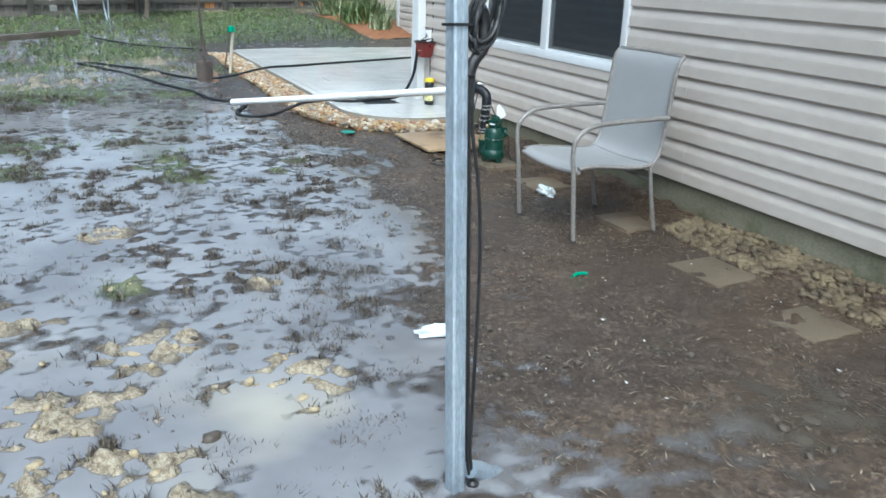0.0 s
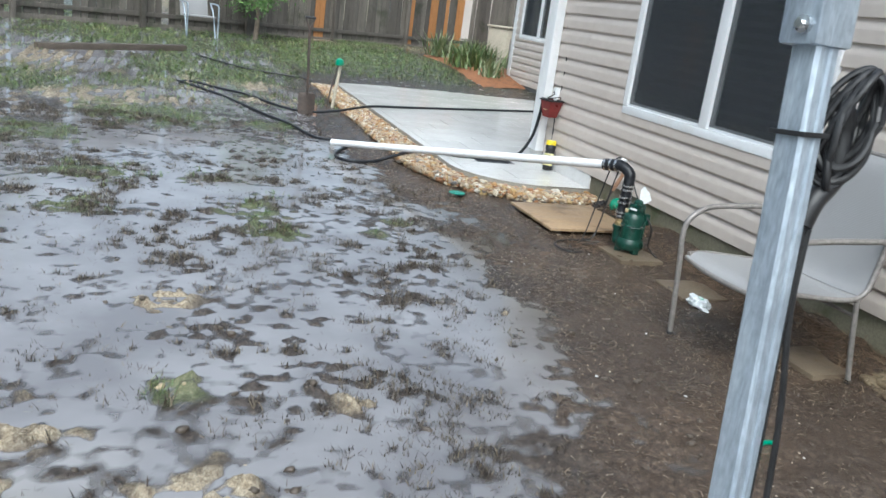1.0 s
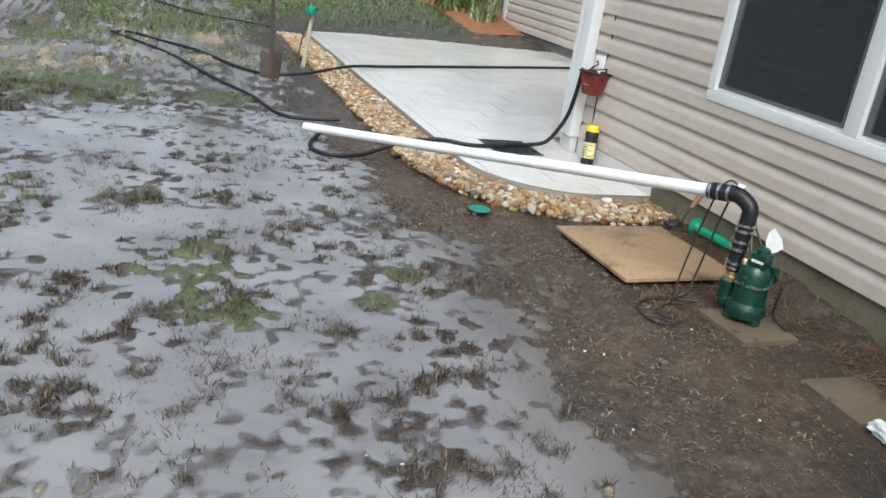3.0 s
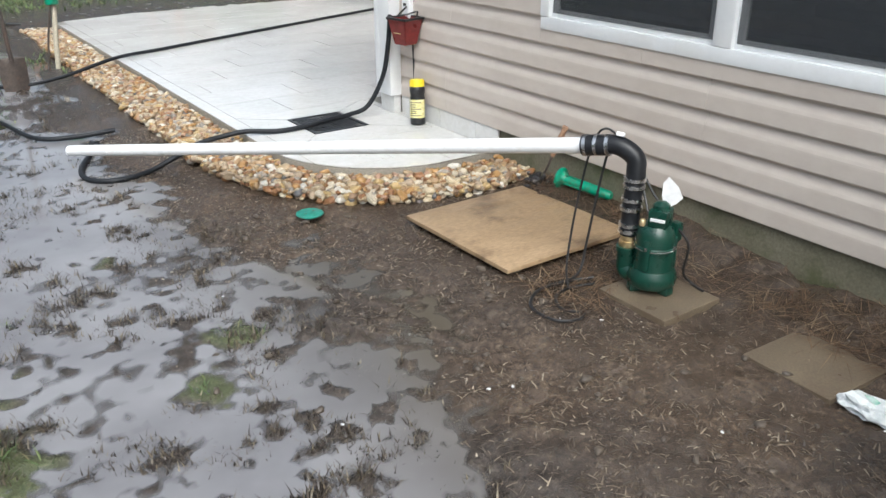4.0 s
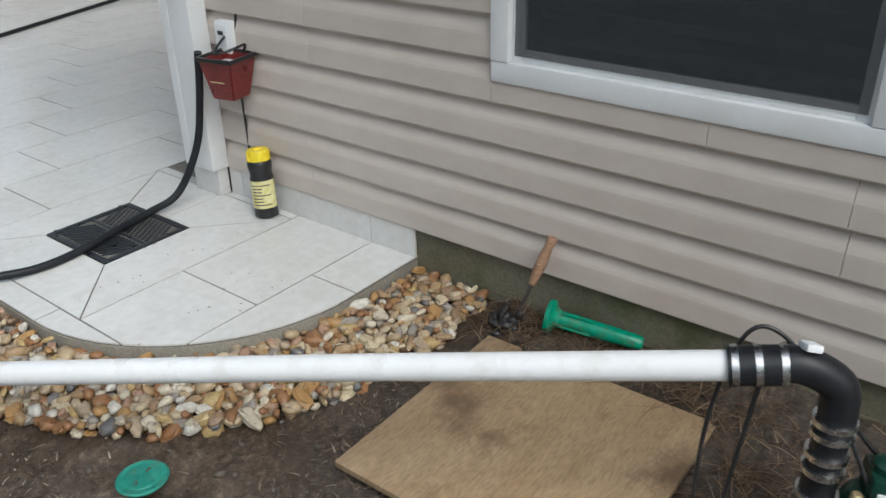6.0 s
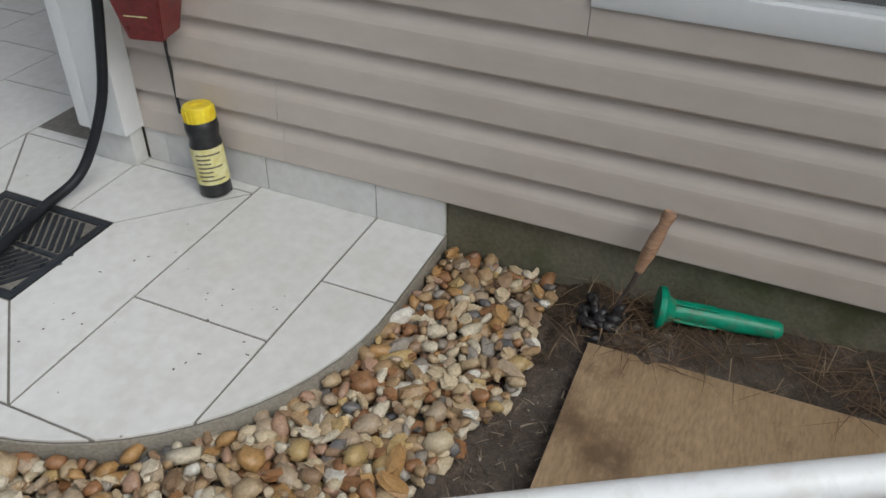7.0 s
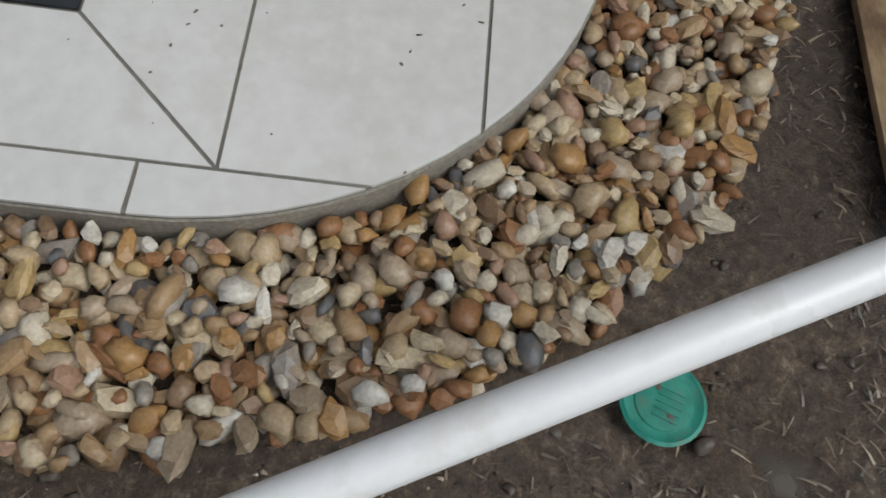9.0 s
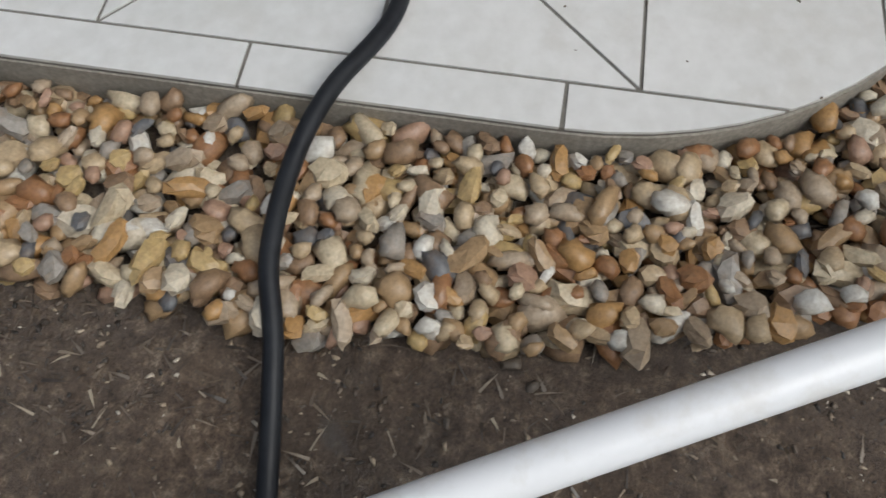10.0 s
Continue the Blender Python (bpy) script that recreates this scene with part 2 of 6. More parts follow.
def water_material():
    """Standing rain water, cloudy with silt: clear grey-brown, with milky sand plumes."""
    m, nt, bsdf = material("cloudy_rain_water")
    plume = ramp(nt, noise_tex(nt, 0.9, 3), [(0.50, (0, 0, 0)), (0.66, (1, 1, 1))])
    near = nt.nodes.new("ShaderNodeNewGeometry").outputs["Position"]
    sep = nt.nodes.new("ShaderNodeSeparateXYZ")
    nt.links.new(near, sep.inputs[0])
    zone = node(nt, "ShaderNodeMapRange", From_Min=4.2, From_Max=2.6, To_Min=0.0, To_Max=1.0)
    nt.links.new(sep.outputs["Y"], zone.inputs["Value"])
    mul = node(nt, "ShaderNodeMath")
    mul.operation = "MULTIPLY"
    nt.links.new(plume, mul.inputs[0])
    nt.links.new(zone.outputs["Result"], mul.inputs[1])
    grey = ramp(nt, noise_tex(nt, 1.7, 4), [(0.35, (0.17, 0.166, 0.175)), (0.65, (0.26, 0.255, 0.265))])
    right = node(nt, "ShaderNodeMapRange", From_Min=1.3, From_Max=1.95, To_Min=0.0, To_Max=1.0)
    nt.links.new(sep.outputs["X"], right.inputs["Value"])
    grey = mixed(nt, right.outputs["Result"], grey, (0.085, 0.072, 0.055))
    west = node(nt, "ShaderNodeMapRange", From_Min=1.0, From_Max=0.6, To_Min=0.0, To_Max=1.0)
    nt.links.new(sep.outputs["X"], west.inputs["Value"])
    mul2 = node(nt, "ShaderNodeMath")
    mul2.operation = "MULTIPLY"
    nt.links.new(mul.outputs[0], mul2.inputs[0])
    nt.links.new(west.outputs["Result"], mul2.inputs[1])
    nt.links.new(mixed(nt, mul2.outputs[0], grey, (0.50, 0.45, 0.35)), bsdf.inputs["Base Color"])
    bsdf.inputs["Roughness"].default_value = 0.05
    bsdf.inputs["IOR"].default_value = 1.36
    deep = nt.nodes.new("ShaderNodeAttribute")
    deep.attribute_name = "depth"
    murk = node(nt, "ShaderNodeMapRange", From_Min=-0.001, From_Max=0.011, To_Min=0.12, To_Max=1.0)
    nt.links.new(deep.outputs["Fac"], murk.inputs["Value"])
    nt.links.new(murk.outputs["Result"], bsdf.inputs["Alpha"])
    bump(nt, bsdf, noise_tex(nt, 14, 2), 0.06, 0.004)
    return m


def glass_material(name, tint, ior=1.5):
    m, nt, bsdf = material(name)
    bsdf.inputs["Base Color"].default_value = (*tint, 1)
    bsdf.inputs["Transmission Weight"].default_value = 1.0
    bsdf.inputs["Roughness"].default_value = 0.0
    bsdf.inputs["IOR"].default_value = ior
    return m


def screen_material():
    """Fine dark insect screen, partly see-through."""
    m, nt, bsdf = material("dark_insect_screen")
    bsdf.inputs["Base Color"].default_value = (0.05, 0.056, 0.064, 1)
    bsdf.inputs["Roughness"].default_value = 0.6
    bsdf.inputs["Alpha"].default_value = 0.42
    return m


def sling_material():
    m, nt, bsdf = material("grey_woven_sling")
    weave = nt.nodes.new("ShaderNodeTexWave")
    weave.inputs["Scale"].default_value = 420
    src = nt.nodes.new("ShaderNodeTexCoord").outputs["Object"]
    nt.links.new(src, weave.inputs["Vector"])
    col = mixed(nt, weave.outputs["Fac"], (0.27, 0.268, 0.27), (0.33, 0.327, 0.33))
    col = mixed(nt, ramp(nt, noise_tex(nt, 4, 4), [(0.35, (0, 0, 0)), (0.7, (0.5,) * 3)]), col, (0.27, 0.265, 0.26))
    nt.links.new(col, bsdf.inputs["Base Color"])
    bsdf.inputs["Roughness"].default_value = 0.5
    bump(nt, bsdf, weave.outputs["Fac"], 0.2, 0.001)
    return m


M_GROUND, M_WATER, M_GLASS, M_SCREEN, M_SLING = ground_material(), water_material(), glass_material("window_glass", (0.62, 0.66, 0.66), 1.75), screen_material(), sling_material()


# ---- building helpers ----
NOISE_TABLES = {}


def value_noise(x, y, size, seed):
    """Smooth value noise between 0 and 1 over arrays of places."""
    if seed not in NOISE_TABLES:
        NOISE_TABLES[seed] = np.random.RandomState(seed).rand(256, 256)
    table = NOISE_TABLES[seed]
    u, v = np.asarray(x) / size, np.asarray(y) / size
    i, j = np.floor(u).astype(int), np.floor(v).astype(int)
    a, b = u - i, v - j
    a, b = a * a * (3 - 2 * a), b * b * (3 - 2 * b)
    g = lambda p, q: table[p % 256, q % 256]
    return (g(i, j) * (1 - a) + g(i + 1, j) * a) * (1 - b) + (g(i, j + 1) * (1 - a) + g(i + 1, j + 1) * a) * b


def smooth(lo, hi, v):
    s = np.clip((np.asarray(v, float) - lo) / (hi - lo), 0, 1)
    return s * s * (3 - 2 * s)


def mesh_of(name, verts, faces, mat, shade=False):
    me = bpy.data.meshes.new(name)
    me.from_pydata([tuple(v) for v in verts], [], [tuple(f) for f in faces])
    me.materials.append(mat)
    if shade:
        me.polygons.foreach_set("use_smooth", [True] * len(me.polygons))
    me.update()
    return me


def thing(name, place, turn=0.0, label="", category="", group="", kind=""):
    """An empty at a thing's base, to carry its parts."""
    ob = new(name)
    ob.empty_display_size = 0.1
    ob.matrix_world = pose(*place, 0, 0, turn)
    return tagged(ob, label, category, group, kind)


def part(name, bm, mat, parent=None, label="", shade=True, angle=40):
    """Links a bmesh as one mesh object under a thing or a part, in the parent's own frame."""
    me = bpy.data.meshes.new(name)
    bmesh.ops.recalc_face_normals(bm, faces=bm.faces)
    if shade:
        for f in bm.faces:
            f.smooth = True
        for e in bm.edges:
            if len(e.link_faces) == 2 and e.calc_face_angle(0) > radians(angle):
                e.smooth = False
    bm.to_mesh(me)
    bm.free()
    me.materials.append(mat)
    ob = new(name, me)
    if parent:
        ob.parent = parent
    return tagged(ob, label)


def put(name, me, parent, m=None, label=""):
    """Links shared mesh data as an object of its own."""
    ob = new(name, me)
    if parent:
        ob.parent = parent
    if m is not None:
        ob.matrix_basis = m
    return tagged(ob, label)


def box(lo, hi, bevel=0.0, bm=None, m=None):
    bm = bm or bmesh.new()
    size = [b - a for a, b in zip(lo, hi)]
    mid = [(a + b) / 2 for a, b in zip(lo, hi)]
    vs = bmesh.ops.create_cube(bm, size=1.0, matrix=(m or Matrix()) @ Matrix.Translation(mid) @ Matrix.Diagonal((*size, 1)))["verts"]
    if bevel:
        es = list({e for v in vs for e in v.link_edges})
        bmesh.ops.bevel(bm, geom=es, offset=bevel, segments=2, affect="EDGES", profile=0.6)
    return bm


def lathe(profile, segs=28, bm=None, m=None):
    """A turned body from (radius, height) pairs, round z."""
    bm = bm or bmesh.new()
    m = m or Matrix()
    rings = []
    for r, z in profile:
        if r < 1e-5:
            rings.append([bm.verts.new(m @ Vector((0, 0, z)))])
        else:
            rings.append([bm.verts.new(m @ Vector((r * math.cos(6.28318531 * k / segs), r * math.sin(6.28318531 * k / segs), z))) for k in range(segs)])
    for a, b in zip(rings, rings[1:]):
        for k in range(segs):
            quad = [a[k % len(a)], a[(k + 1) % len(a)], b[(k + 1) % len(b)], b[k % len(b)]]
            quad = [v for n, v in enumerate(quad) if v not in quad[:n]]
            if len(quad) > 2:
                bm.faces.new(quad)
    for ring in (rings[0], rings[-1]):
        if len(ring) > 2:
            bm.faces.new(ring)
    return bm


def spline(points, steps=8):
    """A smooth run through points."""
    p = [Vector(q) for q in points]
    p = [2 * p[0] - p[1]] + p + [2 * p[-1] - p[-2]]
    out = []
    for a, b, c, d in zip(p, p[1:], p[2:], p[3:]):
        for k in range(steps):
            t = k / steps
            out.append(0.5 * (2 * b + (c - a) * t + (2 * a - 5 * b + 4 * c - d) * t * t + (3 * b - a - 3 * c + d) * t ** 3))
    return out + [p[-2]]


def tube(points, radius, segs=10, bm=None, steps=8, smooth_run=True, radii=None):
    """A round tube along points."""
    bm = bm or bmesh.new()
    run = spline(points, steps) if smooth_run else [Vector(q) for q in points]
    up, rings = Vector((0.13, 0.21, 1)), []
    for k, q in enumerate(run):
        way = (run[min(k + 1, len(run) - 1)] - run[max(k - 1, 0)]).normalized()
        side = up - way * up.dot(way)
        if side.length < 1e-4:
            side = Vector((1, 0, 0)) - way * way.x
        side.normalize()
        up = side
        other = way.cross(side)
        r = radius if radii is None else radii[min(k * len(radii) // len(run), len(radii) - 1)]
        rings.append([bm.verts.new(q + r * (math.cos(6.28318531 * n / segs) * side + math.sin(6.28318531 * n / segs) * other)) for n in range(segs)])
    for a, b in zip(rings, rings[1:]):
        for n in range(segs):
            bm.faces.new((a[n], a[(n + 1) % segs], b[(n + 1) % segs], b[n]))
    bm.faces.new(rings[0]), bm.faces.new(rings[-1])
    return bm


def prism(outline, z0, z1, bm=None):
    """An upright prism over an outline of (x, y) places."""
    bm = bm or bmesh.new()
    low = [bm.verts.new((x, y, z0)) for x, y in outline]
    top = [bm.verts.new((x, y, z1)) for x, y in outline]
    bm.faces.new(low), bm.faces.new(top)
    for k in range(len(low)):
        n = (k + 1) % len(low)
        bm.faces.new((low[k], low[n], top[n], top[k]))
    return bm


def pebble(rng, rx, ry, rz, segs=8, rings=4, rough=0.16):
    """Vertices and faces of a rounded stone of 48 triangles."""
    verts, faces = [(0, 0, -rz)], []
    ph = rng.rand(6) * 6.283
    for r in range(1, rings):
        th = math.pi * r / rings
        for s in range(segs):
            a = 6.28318531 * s / segs + 0.3 * r
            k = 1 + rough * (math.sin(2 * a + ph[0]) * 0.7 + math.sin(3 * a + ph[1] + r) * 0.5 + rng.uniform(-0.5, 0.5))
            z = -math.cos(th)
            sq = 1 / max(abs(math.cos(a)), abs(math.sin(a))) ** 0.45
            verts.append((rx * k * sq * 0.93 * math.sin(th) ** 0.75 * math.cos(a), ry * k * sq * 0.93 * math.sin(th) ** 0.75 * math.sin(a), rz * (z + rng.uniform(-0.08, 0.08))))
    verts.append((0, 0, rz * rng.uniform(0.85, 1.0)))
    last = len(verts) - 1
    for s in range(segs):
        n = (s + 1) % segs
        faces.append((0, 1 + n, 1 + s))
        for r in range(rings - 2):
            a, b = 1 + r * segs, 1 + (r + 1) * segs
            faces.append((a + s, a + n, b + n, b + s))
        faces.append((1 + (rings - 2) * segs + s, 1 + (rings - 2) * segs + n, last))
    return verts, faces


def scatter_mesh(name, items, mat, shade=True):
    """One mesh from many (verts, faces, matrix)."""
    vs, fs, base = [], [], 0
    for verts, faces, m in items:
        a = np.array(verts) @ np.array(m.to_3x3()).T + np.array(m.translation)
        vs.extend(map(tuple, a))
        fs.extend([tuple(i + base for i in f) for f in faces])
        base += len(verts)
    return mesh_of(name, vs, fs, mat, shade)


def blades(name, roots, heights, leans, widths, mat, rng, flat=False):
    """Many thin bent blades as one mesh: three triangles each."""
    n = len(roots)
    roots = np.asarray(roots, float)
    a = rng.rand(n) * 6.28318531
    way = np.stack([np.cos(a), np.sin(a), np.zeros(n)], 1)
    side = np.stack([-np.sin(a), np.cos(a), np.zeros(n)], 1) * np.asarray(widths)[:, None] / 2
    h, l = np.asarray(heights)[:, None], np.asarray(leans)[:, None]
    up = np.array([[0, 0, 1.0]])
    mid = roots + way * l * 0.4 + up * h * 0.62
    tip = roots + way * l + up * h * (0.75 if flat else 1.0)
    verts = np.stack([roots - side, roots + side, mid + side * 0.8, mid - side * 0.8, tip], 1).reshape(-1, 3)
    base = np.arange(n) * 5
    faces = [f for b in base for f in ((b, b + 1, b + 2, b + 3), (b + 3, b + 2, b + 4))]
    return mesh_of(name, verts, faces, mat)


# ---- ground, standing water ----
BOUND_Y, BOUND_X = (0, 2.8, 3.7, 4.9, 5.6, 6.4, 7.0, 7.6, 8.4, 9.4, 10.5, 12.0, 30), (0.3, 0.80, 1.15, 1.50, 1.66, 1.74, 1.82, 1.74, 1.46, 1.40, 1.60, 1.72, 1.75)
WATER = 0.054
GREENS = ((0.48, 6.50, 0.26), (0.49, 6.95, 0.26), (0.61, 7.37, 0.18), (0.13, 7.75, 0.24), (-0.67, 6.95, 0.34), (-0.57, 7.8, 0.4), (1.22, 6.55, 0.13), (1.41, 6.80, 0.13), (1.13, 7.77, 0.1), (-0.03, 4.44, 0.13), (-0.5, 13.0, 0.7), (0.9, 10.4, 0.3), (-1.3, 9.2, 0.6), (-0.3, 10.5, 0.8), (-2.0, 12.5, 1.2), (0.4, 14.5, 1.3), (2.4, 17.0, 1.5), (3.9, 18.5, 1.6), (-1.0, 17.5, 1.8), (-2.6, 8.0, 0.7))
SANDS = ((0.016, 3.75, 0.22), (0.451, 3.345, 0.25), (-0.35, 3.35, 0.30), (-0.10, 2.95, 0.26), (-0.38, 2.95, 0.25), (0.60, 4.29, 0.08), (-0.01, 4.47, 0.10), (-0.02, 5.30, 0.16), (-0.8, 3.9, 0.5), (1.2, 12.2, 0.5), (0.0, 13.2, 0.6), (-2.4, 14.0, 1.5), (-3.6, 12.0, 1.4), (3.2, 20.4, 0.9), (5.2, 21.6, 1.0), (1.6, 5.2, 0.1), (-0.6, 11.6, 0.9), (-2.6, 10.4, 1.1), (0.9, 13.4, 0.5))


def patches(x, y, spots, seed):
    m = np.zeros_like(x)
    wob = value_noise(x, y, 0.16, seed) * 0.7 + value_noise(x, y, 0.05, seed + 1) * 0.45
    for px, py, r in spots:
        d = np.hypot(x - px, y - py) / r
        m = np.maximum(m, smooth(1.15, 0.55, d + (wob - 0.55) * 1.1))
    return m


def rise(y):
    """How far the lawn climbs towards the back fence."""
    return 0.30 * smooth(12.5, 19.0, y)


def ground_height(x, y):
    x, y = np.asarray(x, float), np.asarray(y, float)
    right = smooth(-0.18, 0.55, x - np.interp(y, BOUND_Y, BOUND_X) + (value_noise(x, y, 0.35, 5) - 0.5) * 0.6)
    big, mid, small, tiny = (value_noise(x, y, s, k) - 0.5 for s, k in ((1.7, 11), (0.34, 12), (0.085, 13), (0.035, 14)))
    ragged = value_noise(x + 0.6 * y, y - 0.3 * x, 0.06, 16) - 0.5
    yard = 0.0396 + 0.014 * big + 0.017 * mid + (0.020 * small + 0.026 * ragged + 0.028 * tiny) * (0.35 + 1.2 * value_noise(x, y, 0.5, 15))
    path = 0.067 + 0.027 * smooth(3.5, 7.0, y) + 0.010 * big + 0.014 * mid + 0.012 * small + 0.010 * ragged + 0.008 * tiny
    path -= 0.015 * np.exp(-((x - 1.9) ** 2 / 0.5 + (y - 2.45) ** 2 / 0.35))
    bank = smooth(2.85, 3.3, x) * (0.055 + 0.05 * mid + 0.03 * small) * smooth(7.6, 7.2, y)
    z = yard * (1 - right) + path * right + bank
    z += 0.019 * patches(x, y, SANDS, 31) * (0.45 + small * 1.4 + ragged * 2.2 + tiny * 2.0) + 0.014 * patches(x, y, GREENS, 41)
    bed = smooth(1.78, 1.9, x) * smooth(7.3, 7.7, y)
    z = z * (1 - bed) + np.minimum(z, 0.09) * bed
    far = smooth(8.5, 12.0, y)
    return z + far * 0.016 + rise(y)


def grid_lines(lo, hi, step, outer):
    a = np.arange(lo, hi + step / 2, step)
    left, right, s = [], [], step
    while (left[-1] if left else lo) > -outer:
        s *= 1.13
        left.append((left[-1] if left else lo) - s)
    s = step
    while (right[-1] if right else hi) < outer:
        s *= 1.075
        right.append((right[-1] if right else hi) + s)
    return np.concatenate([left[::-1], a, right])


gx, gy = grid_lines(-1.9, 3.42, 0.022, 900.0), grid_lines(1.9, 9.4, 0.022, 900.0)
GX, GY = np.meshgrid(gx, gy)
flat_x, flat_y = GX.ravel(), GY.ravel()
gz = ground_height(flat_x, flat_y)
W, Hn = len(gx), len(gy)
idx = np.arange(W * Hn).reshape(Hn, W)
quads = np.stack([idx[:-1, :-1], idx[:-1, 1:], idx[1:, 1:], idx[1:, :-1]], -1).reshape(-1, 4)
me = mesh_of("ground", np.stack([flat_x, flat_y, gz], 1).tolist(), quads.tolist(), M_GROUND, True)
right_mask = smooth(-0.2, 0.3, flat_x - np.interp(flat_y, BOUND_Y, BOUND_X) + (value_noise(flat_x, flat_y, 0.25, 6) - 0.5) * 0.5)
mud_mask = right_mask * smooth(11, 9, flat_y) * (0.55 + 0.45 * smooth(0.3, 0.6, value_noise(flat_x, flat_y, 0.5, 7)))
sand_mask = patches(flat_x, flat_y, SANDS, 31) * 0.95
turf_mask = patches(flat_x, flat_y, GREENS, 41) * 0.8 + 0.5 * smooth(12, 20, flat_y) * smooth(0.42, 0.6, value_noise(flat_x, flat_y, 1.4, 8))
turf_mask = np.clip(np.maximum(turf_mask, smooth(26, 40, np.hypot(flat_x, flat_y - 5)) * 0.8), 0, 1)
for key, vals in (("mud", mud_mask), ("sand", sand_mask), ("turf", turf_mask)):
    me.attributes.new(key, "FLOAT", "POINT").data.foreach_set("value", vals.astype(np.float32))
tagged(new("ground", me), "soaked back yard soil with sandy and grassy patches", "ground", kind="structure")

wx_, wy_ = gx[(gx > -14) & (gx < 3.25)], gy[(gy > -6) & (gy < 20)]
AX, AY = np.meshgrid(wx_, wy_)
px, py = AX.ravel(), AY.ravel()
level = WATER + rise(py) * 0.97 + 0.016 * smooth(10.5, 12.5, py)
depth = level - ground_height(px, py)
ids = np.arange(len(px)).reshape(len(wy_), len(wx_))
quads = np.stack([ids[:-1, :-1], ids[:-1, 1:], ids[1:, 1:], ids[1:, :-1]], -1).reshape(-1, 4)
quads = quads[depth[quads].max(1) > -0.002]
used, back = np.unique(quads, return_inverse=True)
me = mesh_of("water", np.stack([px, py, level], 1)[used].tolist(), back.reshape(-1, 4).tolist(), M_WATER, True)
me.attributes.new("depth", "FLOAT", "POINT").data.foreach_set("value", depth[used].astype(np.float32))
tagged(new("water", me), "shallow cloudy rain water standing on the lawn", "water", kind="structure")

# ---- house: walls, siding, windows ----
WX, Z0, COURSE = 3.3, 0.288, 0.1287
WIN = dict(y0=5.277, y1=7.41, z0=0.868, z1=2.74)


def wall_body(name, lo, hi, holes, axis, label):
    """A wall with real openings; axis 0 runs along y, axis 1 along x."""
    ob = thing(name, (0, 0, 0), 0, label, "wall", kind="structure")
    a0, a1 = (lo[1], hi[1]) if axis == 0 else (lo[0], hi[0])
    bm = bmesh.new()

    def block(p, q, z0, z1):
        if q - p > 0.001 and z1 - z0 > 0.001:
            box((lo[0], p, z0) if axis == 0 else (p, lo[1], z0), (hi[0], q, z1) if axis == 0 else (q, hi[1], z1), 0, bm)

    at = a0
    for h0, h1, hz0, hz1 in sorted(holes):
        block(at, h0, lo[2], hi[2])
        block(h0, h1, lo[2], hz0)
        block(h0, h1, hz1, hi[2])
        at = h1
    block(at, a1, lo[2], hi[2])
    part("sheathing", bm, M_ROOM, ob, shade=False)
    return ob


def siding_mesh(length, height):
    """One course of dutch-lap siding along +y, its face towards -x."""
    prof = ((0.0, 0.0), (-0.020, 0.0), (-0.0208, 0.004), (-0.0185, 0.058), (-0.0175, 0.067), (-0.014, 0.079), (-0.009, 0.092), (-0.003, 0.106), (-0.001, 0.112), (-0.001, COURSE - 0.001), (0.0, COURSE - 0.001))
    if height < COURSE - 0.002:
        prof = [q for q in prof if q[1] < height] 
        prof = prof[:1] + prof[1:] + [(prof[-1][0], height), (0.0, height)]
    bm = bmesh.new()
    ends = [[bm.verts.new((x, y, z)) for x, z in prof] for y in (0.0, length)]
    for k in range(len(prof)):
        n = (k + 1) % len(prof)
        bm.faces.new((ends[0][k], ends[0][n], ends[1][n], ends[1][k]))
    bm.faces.new(ends[0]), bm.faces.new(ends[1])
    bmesh.ops.recalc_face_normals(bm, faces=bm.faces)
    me = bpy.data.meshes.new("siding_course")
    bm.to_mesh(me)
    bm.free()
    me.materials.append(M_SIDING)
    return me


SIDING = {}


def clad(parent, x, y0, y1, z0, z1, holes, seed, turn=0.0, origin=(0, 0)):
    """Courses of siding as separate boards with staggered seams, cut round openings."""
    rng = random.Random(seed)
    rows = int((z1 - z0) / COURSE + 0.999)
    for r in range(rows):
        z = z0 + r * COURSE
        spans = [(y0, y1, COURSE)]
        for h0, h1, hz0, hz1 in holes:
            if z + COURSE > hz0 + 0.02 and z < hz1 - 0.005:
                low = [(h0, h1, hz0 - z)] if 0.012 < hz0 - z < COURSE else []
                spans = [s for a, b, h in spans for s in ((a, min(b, h0), h), (max(a, h1), b, h)) if s[1] - s[0] > 0.01] + low
        for a, b, tall in spans:
            cuts = [a]
            nxt = b - 0.62 - 1.85 * (r // 2 % 5) + rng.uniform(0.0, 0.03)
            while nxt > a + 4.06:
                nxt -= 3.66
            while nxt < a + 0.4:
                nxt += 3.66
            while nxt < b - 0.4:
                cuts.append(nxt)
                nxt += 3.66
            cuts.append(b)
            for p, q in zip(cuts, cuts[1:]):
                length = round(q - p - 0.0015, 4)
                key = (length, round(tall, 4))
                if key not in SIDING:
                    SIDING[key] = siding_mesh(*key)
                put("siding_course", SIDING[key], parent, pose(*origin, 0, 0, 0, turn) @ pose(x, p, z))


